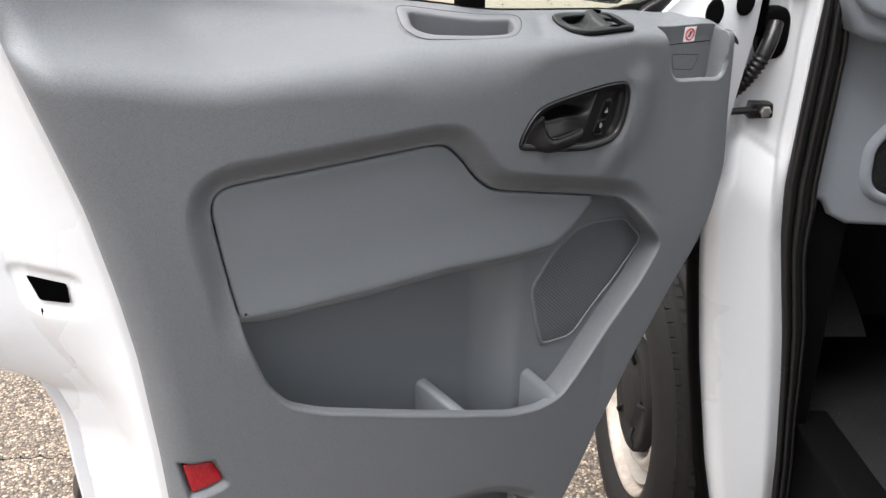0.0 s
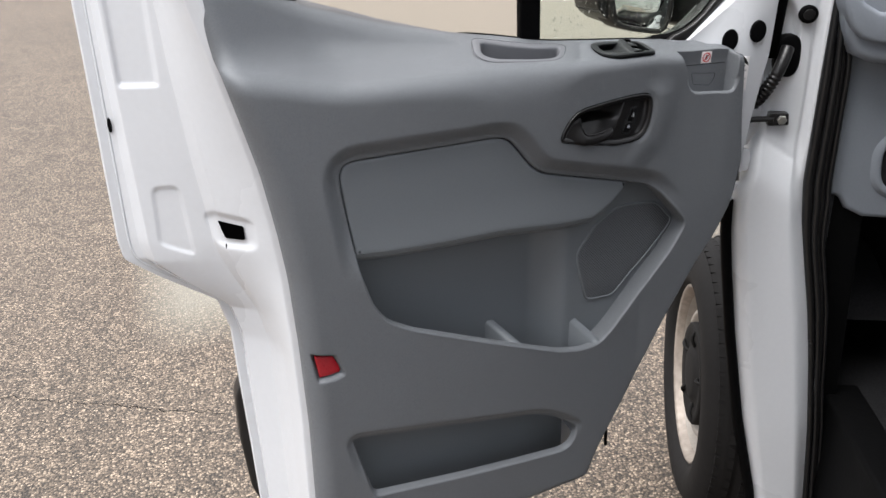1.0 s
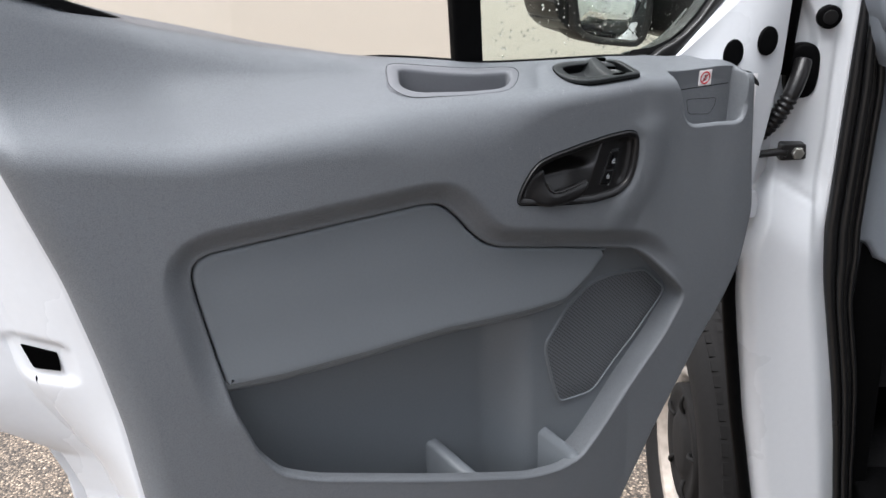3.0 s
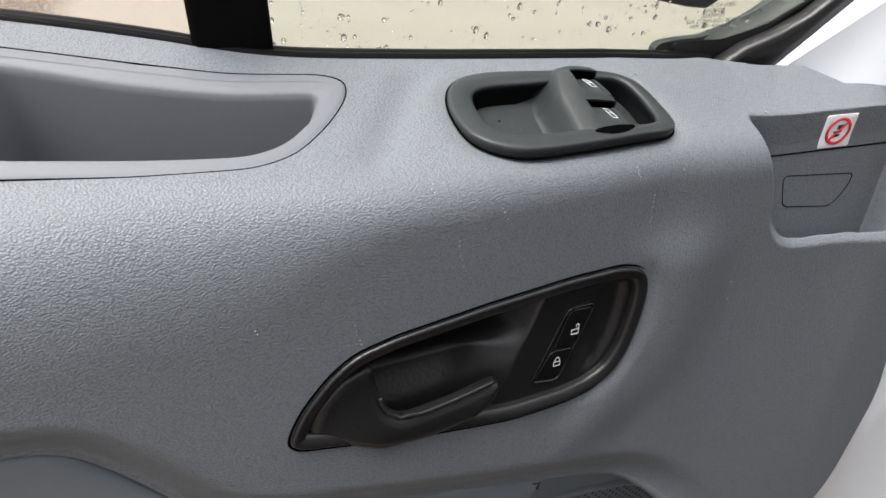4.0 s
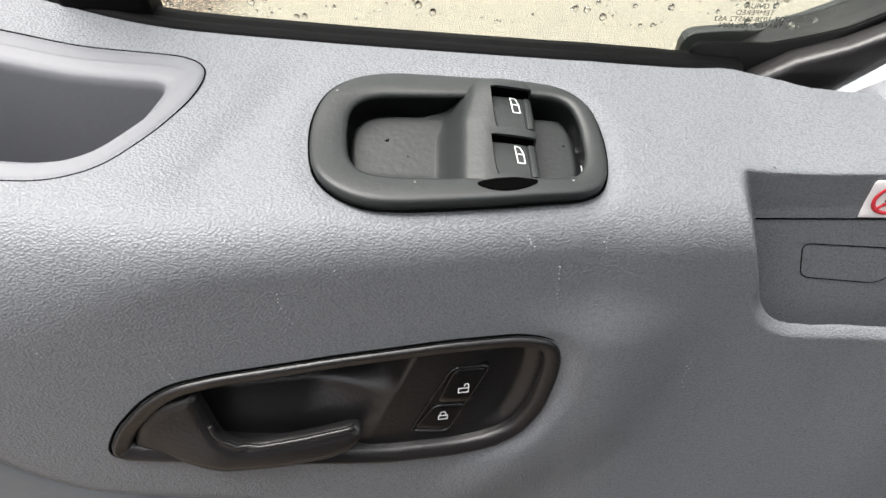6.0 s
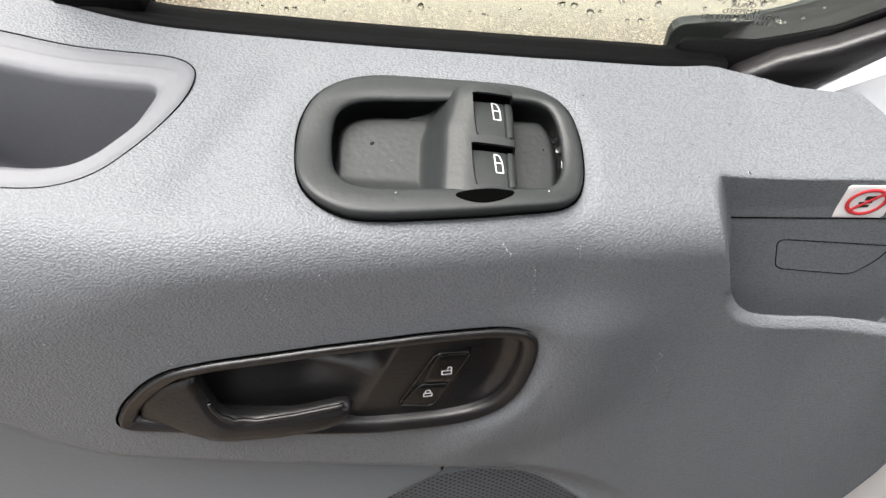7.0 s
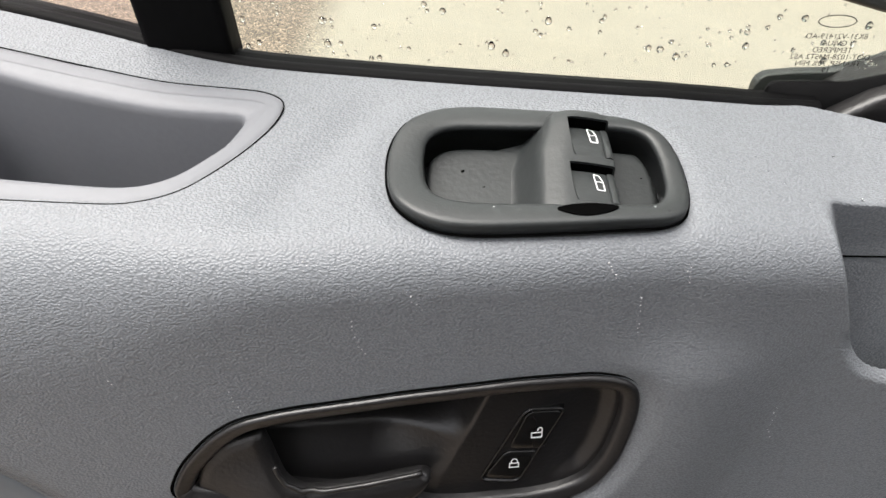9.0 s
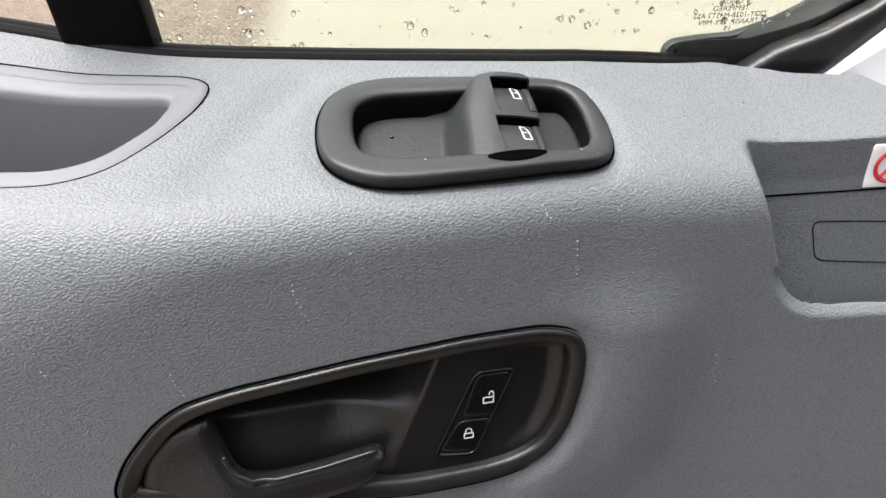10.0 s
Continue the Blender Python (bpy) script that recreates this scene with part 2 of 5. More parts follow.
# ---- mesh helpers ----
def part(name, data, mat, parent=None, label="", smooth=True):
    """Links a bmesh or (vertices, faces) as one mesh object under a thing or a part."""
    me = bpy.data.meshes.new(name)
    if isinstance(data, bmesh.types.BMesh):
        data.to_mesh(me)
        data.free()
    else:
        me.from_pydata([tuple(map(float, v)) for v in data[0]], [], [tuple(map(int, f)) for f in data[1]])
    me.materials.append(mat)
    if smooth:
        me.polygons.foreach_set("use_smooth", [True] * len(me.polygons))
    me.update()
    ob = new(name, me)
    ob.parent = parent
    if label:
        ob["label"] = label
    return ob


def sharp(ob, degrees=40):
    ob.data.set_sharp_from_angle(angle=radians(degrees))
    return ob


def thing(name, label, category, at=(0, 0, 0), group="", kind=""):
    ob = new(name)
    ob.empty_display_size = 0.05
    return tagged(ob, label, category, group, kind)


def step(a, b, x):
    """Smooth step from 0 at a to 1 at b (a may be larger than b)."""
    t = np.clip((np.asarray(x, float) - a) / (b - a), 0, 1)
    return t * t * (3 - 2 * t)


def curve(x, table):
    """Piecewise-linear table lookup, rounded by averaging over a short window."""
    t = np.array(sorted(table))
    x = np.asarray(x, float)
    w = 0.012
    return sum(np.interp(x + d * w, t[:, 0], t[:, 1]) for d in (-1, -0.5, 0, 0.5, 1)) / 5


def rounded(poly, r=0.008, n=5):
    """Rounds the corners of a closed outline, cutting at most r from each side."""
    p = np.array(poly, float)
    out = []
    for a, c, b in zip(np.roll(p, 1, 0), p, np.roll(p, -1, 0)):
        la, lb = np.linalg.norm(a - c), np.linalg.norm(b - c)
        s, e = c + (a - c) * min(r / la, 0.5), c + (b - c) * min(r / lb, 0.5)
        out += [(1 - t) ** 2 * s + 2 * t * (1 - t) * c + t * t * e for t in np.linspace(0, 1, n)]
    return np.array(out)


def distance(px, py, poly):
    """Signed distance to a closed outline, negative inside."""
    poly = np.asarray(poly, float)
    d = np.full(np.shape(px), 1e9)
    inside = np.zeros(np.shape(px), bool)
    for (ax, ay), (bx, by) in zip(poly, np.roll(poly, -1, 0)):
        ex, ey = bx - ax, by - ay
        wx, wy = px - ax, py - ay
        t = np.clip((wx * ex + wy * ey) / (ex * ex + ey * ey + 1e-12), 0, 1)
        d = np.minimum(d, (wx - t * ex) ** 2 + (wy - t * ey) ** 2)
        hit = ((ay > py) != (by > py)) & (px < (bx - ax) * (py - ay) / (by - ay + 1e-12) + ax)
        inside ^= hit
    return np.where(inside, -1, 1) * np.sqrt(d)


def inset(poly, d):
    """Moves each corner of a closed outline inwards by d."""
    p = np.asarray(poly, float)
    t = np.roll(p, -1, 0) - np.roll(p, 1, 0)
    t /= np.linalg.norm(t, axis=1)[:, None] + 1e-12
    area = np.sum(p[:, 0] * np.roll(p[:, 1], -1) - np.roll(p[:, 0], -1) * p[:, 1])
    nrm = np.stack([-t[:, 1], t[:, 0]], 1) * (1 if area > 0 else -1)
    return p + d * nrm


def evened(poly, n):
    """n points at even steps along a closed outline."""
    p = np.vstack([poly, poly[:1]])
    s = np.r_[0, np.cumsum(np.linalg.norm(np.diff(p, axis=0), axis=1))]
    t = np.linspace(0, s[-1], n, endpoint=False)
    return np.stack([np.interp(t, s, p[:, k]) for k in (0, 1)], 1)


def grid_faces(rows, cols, wrap=False):
    i, j = np.meshgrid(np.arange(rows - 1), np.arange(cols if wrap else cols - 1), indexing="ij")
    k = (j + 1) % cols
    return np.stack([i * cols + j, i * cols + k, (i + 1) * cols + k, (i + 1) * cols + j], -1).reshape(-1, 4)


def ring(poly, section, mp, n=160):
    """A bead along a closed outline; section: (inset, height) pairs from outside to inside."""
    p = evened(poly, n)
    v = np.concatenate([mp(*inset(p, a).T, np.full(n, h)) for a, h in section])
    return v, grid_faces(len(section), n, True)


def plate(poly, low, high, bevel, mp, n=90, dome=0.0):
    """A solid with that outline, its upper edge rounded; dome: how much higher its middle is."""
    p = evened(poly, n)
    rings = [(0, low), (0, high - bevel), (bevel * 0.3, high - bevel * 0.3), (bevel, high)]
    v = [mp(*inset(p, a).T, np.full(n, h)) for a, h in rings]
    f = [tuple(q) for q in grid_faces(4, n, True)]
    top = inset(p, bevel)
    mid = top.mean(0)
    for k, s in enumerate((0.7, 0.4, 0.12)):
        c = mid + (top - mid) * s
        v.append(mp(*c.T, np.full(n, high + dome * (1 - s * s))))
        f += [tuple(q + (3 + k) * n) for q in grid_faces(2, n, True)]
    f.append(tuple(range(6 * n, 7 * n)))
    f.append(tuple(range(n - 1, -1, -1)))
    return np.concatenate(v), f


def patch(poly, height, mp, pitch=0.0008, over=0.0):
    """A sheet inside an outline, with height(a, b) over the surface."""
    p = np.asarray(poly)
    lo, hi = p.min(0), p.max(0)
    a, b = np.meshgrid(np.arange(lo[0], hi[0] + pitch, pitch), np.arange(lo[1], hi[1] + pitch, pitch), indexing="ij")
    keep = distance(a, b, p) < over
    f = grid_faces(*a.shape)
    f = f[keep.ravel()[f].all(1)]
    used, idx = np.unique(f, return_inverse=True)
    a, b = a.ravel()[used], b.ravel()[used]
    return mp(a, b, height(a, b)), idx.reshape(-1, 4)


def tube(points, radius, sides=8, closed=False, flat=1.0):
    """A round bead along points in space."""
    p = np.asarray(points, float)
    t = (np.roll(p, -1, 0) - np.roll(p, 1, 0)) if closed else np.gradient(p, axis=0)
    t /= np.linalg.norm(t, axis=1)[:, None] + 1e-12
    up = np.array([0.13, -0.9, 0.41])
    a = np.cross(t, up)
    a /= np.linalg.norm(a, axis=1)[:, None] + 1e-12
    b = np.cross(a, t)
    radius = np.broadcast_to(radius, (len(p),))
    v = np.concatenate([p[:, None] + radius[:, None, None] * (np.cos(w)[None, :, None] * a[:, None] + flat * np.sin(w)[None, :, None] * b[:, None])
                        for w in [np.linspace(0, 2 * np.pi, sides, endpoint=False)]]).reshape(-1, 3)
    f = [tuple(q) for q in grid_faces(len(p), sides, True)]
    if closed:
        n = len(p)
        f += [((n - 1) * sides + j, (n - 1) * sides + (j + 1) % sides, (j + 1) % sides, j) for j in range(sides)]
    else:
        f += [tuple(range(sides - 1, -1, -1)), tuple(range((len(p) - 1) * sides, len(p) * sides))]
    return v, f


def box(lo, hi, bevel=0.0, m=None):
    bm = bmesh.new()
    bmesh.ops.create_cube(bm, size=1)
    for v in bm.verts:
        v.co = [lo[k] + (v.co[k] + 0.5) * (hi[k] - lo[k]) for k in range(3)]
    if bevel:
        bmesh.ops.bevel(bm, geom=list(bm.edges), offset=bevel, segments=3, profile=0.6, affect="EDGES")
    if m is not None:
        bm.transform(m)
    return bm


def prism(poly, lo, hi, bevel, place):
    """An outline (a, b) pushed from lo to hi along the third axis; place(a, b, c) puts a point in space."""
    p = [tuple(q) for q in poly]
    bm = bmesh.new()
    low = [bm.verts.new(place(a, b, lo)) for a, b in p]
    high = [bm.verts.new(place(a, b, hi)) for a, b in p]
    n = len(p)
    bm.faces.new(low[::-1])
    bm.faces.new(high)
    for k in range(n):
        bm.faces.new((low[k], low[(k + 1) % n], high[(k + 1) % n], high[k]))
    bmesh.ops.recalc_face_normals(bm, faces=list(bm.faces))
    if bevel:
        edges = [e for e in bm.edges if len(e.link_faces) == 2 and e.calc_face_angle(0) > 0.9]
        bmesh.ops.bevel(bm, geom=edges, offset=bevel, segments=4, profile=0.5, affect="EDGES", clamp_overlap=True)
    return bm


# ---- the door's surfaces ----
def face_y(x):
    x = np.asarray(x, float)
    return 0.668 + 0.06 * (x - 0.2) + 0.02 * np.clip((x - 0.2) / 0.53, 0, 1) ** 3


def bend(x, z):
    """How far the hinge end of the face curves back, above the middle."""
    return (0.0065 * step(0.74, 0.80, x) - 0.0045 * step(0.84, 0.89, x)) * step(0.86, 1.085, z)


def shelf_z(x, y):
    x, y = np.asarray(x, float), np.asarray(y, float)
    sag = np.interp(x, (0.53, 0.60, 0.73, 0.795, 0.85, 0.95), (0.0, 0.003, 0.0065, 0.0130, 0.0127, 0.0127))
    k = step(0.762, 0.790, y)
    return 1.164 + 0.28 * (y - 0.727) + 0.037 * (0.7 - x) + 0.009 * step(0.56, 0.43, x) * step(0.70, 0.75, y) - 0.011 * step(0.70, 0.81, x) * (1 - k) - sag * k - 0.006 * step(0.85, 0.92, x)


def on_face(a, b, h):
    return np.stack([a, face_y(a) - h, b], -1)


def on_shelf(a, b, h):
    return np.stack([a, b - 0.27 * np.asarray(h), shelf_z(a, b) + 0.963 * np.asarray(h)], -1)


LEFT = [(0.40, 0.145), (0.55, 0.147), (0.674, 0.149), (0.81, 0.146), (0.918, 0.141), (0.987, 0.133), (1.068, 0.12), (1.145, 0.101), (1.224, 0.081), (1.298, 0.062), (1.4, 0.03)]
RIGHT = [(0.40, 0.635), (0.425, 0.648), (0.452, 0.657), (0.492, 0.678), (0.572, 0.727), (0.694, 0.793), (0.801, 0.858), (0.848, 0.893), (0.897, 0.919), (0.967, 0.932), (1.047, 0.922), (1.137, 0.914), (1.2, 0.907), (1.4, 0.90)]
SILL_Y = [(0.0, 0.82), (0.44, 0.815), (0.528, 0.799), (0.573, 0.791), (0.646, 0.7905), (0.729, 0.7915), (0.775, 0.796), (0.793, 0.8015), (0.803, 0.793), (0.83, 0.791), (0.850, 0.790), (0.885, 0.775), (0.91, 0.768), (1.0, 0.768)]
SILL_Z = [(0.0, 1.385), (0.1, 1.335), (0.171, 1.293), (0.225, 1.268), (0.29, 1.247), (0.34, 1.23), (0.4, 1.214), (0.465, 1.198), (0.52, 1.187), (0.6, 1.18)]

RECESS = rounded([(0.2175, 1.052), (0.2225, 1.067), (0.236, 1.0738), (0.45, 1.0755), (0.472, 1.0715), (0.491, 1.052), (0.510, 1.027), (0.530, 1.011), (0.55, 1.005), (0.68, 0.971), (0.736, 0.955), (0.757, 0.939), (0.808, 0.885), (0.813, 0.871),
                  (0.784, 0.826), (0.73, 0.767), (0.672, 0.709), (0.650, 0.692), (0.613, 0.690), (0.567, 0.700), (0.44, 0.752), (0.309, 0.808), (0.272, 0.830), (0.252, 0.860), (0.235, 0.918), (0.222, 1.012)], 0.012)
LOW_LINE = [(0.20, 0.940), (0.286, 0.932), (0.374, 0.929), (0.468, 0.928), (0.569, 0.918), (0.629, 0.916), (0.662, 0.933), (0.695, 0.960), (0.73, 0.99), (0.9, 1.13)]
POCKET = rounded([(0.2055, 0.650), (0.37, 0.6215), (0.525, 0.592), (0.56, 0.577), (0.612, 0.540), (0.604, 0.511), (0.585, 0.498), (0.40, 0.516), (0.232, 0.535)], 0.014)
CUBBY = rounded([(0.776, 1.30), (0.7775, 1.168), (0.784, 1.152), (0.7905, 1.135), (0.797, 1.116), (0.803, 1.104), (0.810, 1.0978), (0.820, 1.0958), (0.850, 1.0940), (0.880, 1.0915), (0.8865, 1.097), (0.889, 1.112), (0.889, 1.30)], 0.006)
BEZEL = rounded([(0.5530, 1.0590), (0.5595, 1.0735), (0.5715, 1.0883), (0.5820, 1.0960), (0.5990, 1.1000), (0.6400, 1.1046), (0.6800, 1.1072), (0.7070, 1.1068), (0.7188, 1.1030), (0.7236, 1.0966), (0.7248, 1.0880), (0.7240, 1.0760), (0.7205, 1.0580), (0.7130, 1.0440),
                 (0.7020, 1.0375), (0.6900, 1.0350), (0.6820, 1.0345), (0.6570, 1.0345), (0.6380, 1.0375), (0.6000, 1.0440), (0.5720, 1.0505), (0.5570, 1.0535)], 0.006)
SWITCH = rounded([(0.6331, 0.7409), (0.6333, 0.7531), (0.6375, 0.7637), (0.6467, 0.7718), (0.6585, 0.7755), (0.6791, 0.7757), (0.6955, 0.7757), (0.7100, 0.7752), (0.7201, 0.7729), (0.7279, 0.7656), (0.7316, 0.7546), (0.7327, 0.7416), (0.7308, 0.7320), (0.7262, 0.7275),
                  (0.7193, 0.7252), (0.7003, 0.7219), (0.6816, 0.7196), (0.6629, 0.7177), (0.6516, 0.7180), (0.6417, 0.7225), (0.6353, 0.7294)], 0.006)
SWITCH_OPEN = rounded([(0.6469, 0.7338), (0.6451, 0.7445), (0.6453, 0.7557), (0.6489, 0.7608), (0.6557, 0.7630), (0.6806, 0.7646), (0.7066, 0.7672), (0.7167, 0.7672), (0.7217, 0.7641), (0.7245, 0.7553), (0.7252, 0.7422), (0.7231, 0.7354), (0.7192, 0.7324), (0.7086, 0.7310), (0.6811, 0.7291), (0.6622, 0.7281), (0.6527, 0.7290)], 0.005)
TRAY_RIM = rounded([(0.4372, 0.7403), (0.4500, 0.7790), (0.4590, 0.7880), (0.508, 0.7830), (0.55, 0.7785), (0.5875, 0.7778), (0.5955, 0.7720), (0.5935, 0.7600), (0.5830, 0.7440), (0.5682, 0.7284), (0.5526, 0.7222), (0.5107, 0.7204), (0.4560, 0.7212), (0.4437, 0.7273)], 0.008)
TRAY_IN = rounded([(0.4490, 0.7420), (0.4600, 0.7730), (0.4680, 0.7780), (0.51, 0.7705), (0.55, 0.7665), (0.5845, 0.7655), (0.5795, 0.7520), (0.5725, 0.7395), (0.5630, 0.7325), (0.548, 0.7292), (0.51, 0.7285), (0.468, 0.7288), (0.4540, 0.7335)], 0.006)


def cubby_wall(x, z):
    """Where the back of the cubby at the hinge end stands."""
    return 0.7545 + 0.05 * (x - 0.83) - 0.10 * np.maximum(z - 1.138, 0)


def bezier(p, q, r, t):
    return (1 - t) ** 2 * p + 2 * t * (1 - t) * q + t * t * r


def snapped(x, z, poly, reach):
    """Moves grid points that lie within reach of an outline onto it."""
    d, e = distance(x, z, poly), 1e-4
    gx, gz = (distance(x + e, z, poly) - d) / e, (distance(x, z + e, poly) - d) / e
    k = np.abs(d) < reach
    return np.where(k, x - d * gx, x), np.where(k, z - d * gz, z)


def recess_base(x, z):
    """How far the lip of the large recess lies below the face: it sinks along its upper edge."""
    return 0.0135 * step(0.90, 0.99, z)


def pocket_base(x, z):
    return 0.006 * step(0.56, 0.60, z + 0.12 * (x - 0.3))


def panel_mesh(cols=600, face_rows=350):
    """The door's inner trim: a face that turns over into a sloping shelf and, further back, rises to the window."""
    s = np.r_[np.linspace(0, 0.80, cols - 250, endpoint=False), np.linspace(0.80, 1, 250)][None, :]
    x0 = 0.093 + 0.815 * s[0]
    w = step(0.53, 0.40, x0)
    g = step(0.25, 0.09, x0)
    ys, zs = curve(x0, SILL_Y), curve(x0, SILL_Z)
    fy = face_y(x0)
    ys = ys * (1 - g) + (fy + 0.075) * g
    P1 = np.stack([fy, shelf_z(x0, fy) + 0.025 * g], -1)
    y2 = (ys - 0.03) * (1 - w) + 0.768 * w
    y2 = y2 * (1 - g) + (fy + 0.034) * g
    P2 = np.stack([y2, shelf_z(x0, y2) - 0.003 * w + 0.038 * g], -1)
    y3 = (ys - 0.012) * (1 - w) + 0.785 * w
    y3 = y3 * (1 - g) + (fy + 0.056) * g
    P3 = np.stack([y3, shelf_z(x0, y3) * (1 - w) + (zs - 0.007 - 0.009 * step(0.42, 0.30, x0)) * w], -1)
    P4 = np.stack([ys, shelf_z(x0, ys) * (1 - w) + zs * w], -1)
    P0 = np.stack([fy, np.full(cols, 0.412)], -1)
    pts = [P0, P1, P2, P3, P4]
    rows, last = [], P0
    for k, rad in enumerate([0.016 + 0.012 * step(0.60, 0.50, x0) - 0.006 * step(0.40, 0.28, x0), 0.030, 0.012]):
        c, b = pts[k + 1], pts[k + 2]
        la, lb = np.linalg.norm(c - last, axis=1), np.linalg.norm(b - c, axis=1)
        ra = np.minimum(rad + (0.018 * step(0.38, 0.44, x0) * step(0.60, 0.52, x0) if k == 0 else 0), 0.9 * la)[:, None]
        rb = np.minimum(rad, 0.48 * lb)[:, None]
        A = c + (last - c) / (la[:, None] + 1e-9) * ra
        B = c + (b - c) / (lb[:, None] + 1e-9) * rb
        for t in np.r_[np.linspace(0, 0.82, face_rows - 130, endpoint=False), np.linspace(0.82, 1, 130, endpoint=False)] if k == 0 else np.linspace(0, 1, 30, endpoint=False):
            rows.append(last * (1 - t) + A * t)
        for t in np.linspace(0, 1, 18, endpoint=False):
            rows.append(bezier(A, c, B, t))
        last = B
    for t in np.linspace(0, 1, 8):
        rows.append(last * (1 - t) + P4 * t)
    yz = np.array(rows)
    split = face_rows + 18
    row = np.arange(len(rows))[:, None]
    z = yz[..., 1].copy()
    x = curve(z, LEFT) + (curve(z, RIGHT) - curve(z, LEFT)) * s
    y = yz[..., 0] + (face_y(x) - fy[None, :]) * np.clip(1 - (yz[..., 0] - fy[None, :]) / 0.05, 0, 1)
    # inward direction of each profile
    t = np.gradient(yz, axis=0)
    t /= np.linalg.norm(t, axis=2)[..., None] + 1e-12
    ny, nz = t[..., 1], -t[..., 0]
    on = row < face_rows + 2
    for poly in (RECESS, POCKET):
        sx, sz = snapped(x, z, poly, 0.0013)
        x, z = np.where(on, sx, x), np.where(on, sz, z)

    depth = np.zeros_like(x)
    gone = np.zeros(x.shape, bool)
    d = distance(x, z, RECESS)
    depth += np.where(on, recess_base(x, z) * step(0.026, 0.0, d), 0)
    gone |= on & (d < -0.0004)
    d = distance(x, z, POCKET)
    depth += np.where(on, pocket_base(x, z) * step(0.014, 0, d), 0)
    gone |= on & (d < -0.0004)
    # the trim swells beyond the hinge end of the handle
    d = distance(x, z, BEZEL)
    depth -= np.where(on, 0.0034 * step(-0.004, 0.009, d) * step(0.055, 0.014, d) * step(0.700, 0.735, x + 0.5 * np.maximum(1.07 - z, 0)) * step(1.128, 1.098, z), 0)
    gone |= on & (d < -0.0035)
    d = distance(x, z, [(0.159, 0.805), (0.191, 0.797), (0.2015, 0.766), (0.186, 0.7625), (0.165, 0.7625)])
    depth += np.where(on, 0.012 * step(0.003, -0.004, d), 0)
    # tray and switch openings on the shelf
    off = ~on
    gone |= off & (distance(x, y, TRAY_RIM) < -0.003)
    d = distance(x, y, SWITCH)
    depth += np.where(off, 0.0010 * step(0.008, 0, d), 0)
    gone |= off & (d < -0.0055)
    # crease between tray and switch
    depth += np.where(off, 0.0022 * np.exp(-(((x - 0.612) - 0.55 * (y - 0.75)) / 0.009) ** 2) * step(0.71, 0.73, y) * step(0.786, 0.770, y), 0)

    # rolled edges
    edge_l, edge_r = (x - curve(z, LEFT)), (curve(z, RIGHT) - x)
    roll = 0.03 * (1 - np.sqrt(np.clip(1 - (1 - np.clip(edge_l / 0.03, 0, 1)) ** 2, 0, 1)))
    roll += 0.035 * (1 - np.sqrt(np.clip(1 - (1 - np.clip(edge_r / 0.018, 0, 1)) ** 2, 0, 1))) * (row < split)
    bottom = 0.03 * (1 - np.sqrt(np.clip(1 - (1 - np.clip((z - 0.412) / 0.02, 0, 1)) ** 2, 0, 1)))
    Y = y + depth * ny + roll + bottom
    Z = z + depth * nz - 0.016 * (1 - np.sqrt(np.clip(1 - (1 - np.clip(edge_r / 0.03, 0, 1)) ** 2, 0, 1))) * (row >= split)
    # open cubby at the hinge end
    d = distance(x, z, CUBBY)
    cut = step(0.0022, -0.0026, d)
    Y = Y + bend(x, z) * np.clip(1 - (y - face_y(x)) / 0.06, 0, 1)
    Y = Y + np.where(row < face_rows, 0.0038 * step(0.0065, 0.0010, d) * step(1.118, 1.106, z), 0)
    wall = cubby_wall(x, z)
    Y = np.where(row < face_rows, Y * (1 - cut) + wall * cut, np.where(cut > 0, np.maximum(Y, Y * (1 - cut) + wall * cut), Y))
    # its floor lies well below the lip
    Z = Z - np.where(row < face_rows, 0.036 * cut * step(1.125, 1.095, z), 0)
    f = grid_faces(len(rows), cols)
    f = f[~gone.ravel()[f].any(1)]
    return np.stack([x, Y, Z], -1).reshape(-1, 3), f


# ---- ground ----
GROUND = -0.07
bm = bmesh.new()
bmesh.ops.create_grid(bm, x_segments=40, y_segments=40, size=400)
bm.transform(Matrix.Translation((0, 0, GROUND)))
tagged(part("ground", bm, CHIP), "damp beige chipseal asphalt parking lot", "ground", kind="structure")

crack = np.array([(-1.30, 2.78), (-0.95, 2.55), (-0.569, 2.309), (-0.397, 2.203), (-0.228, 2.117), (-0.129, 2.047), (-0.048, 1.998), (0.10, 1.93)])
t = np.linspace(0, 7, 90)
wander = np.random.default_rng(8).normal(0, 0.006, (90, 2))
crack = np.stack([np.interp(t, np.arange(8), crack[:, k]) for k in (0, 1)], 1) + wander
crack_v = np.stack([np.stack([crack[:, 0] + e, crack[:, 1] + 1.3 * e, np.full(90, GROUND + 0.0006)], 1) for e in (-0.0011, 0.0011)])
tagged(part("pavement_crack", (crack_v.reshape(-1, 3), grid_faces(2, 90)), TYRE), "thin dark crack in the asphalt", "crack", kind="structure")


# ---- front door ----
door = thing("front_door", "open white van door with grey plastic inner trim", "vehicle door")
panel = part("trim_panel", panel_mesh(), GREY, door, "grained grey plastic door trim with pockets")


part("seam", tube(on_shelf(*evened(TRAY_RIM, 160).T, 0.0), 0.00026, 6, True), SEAM_SHADE, panel)

def on_insert(a, b, h):
    return on_face(a, b, h - 0.0045 * step(0.90, 0.99, b))


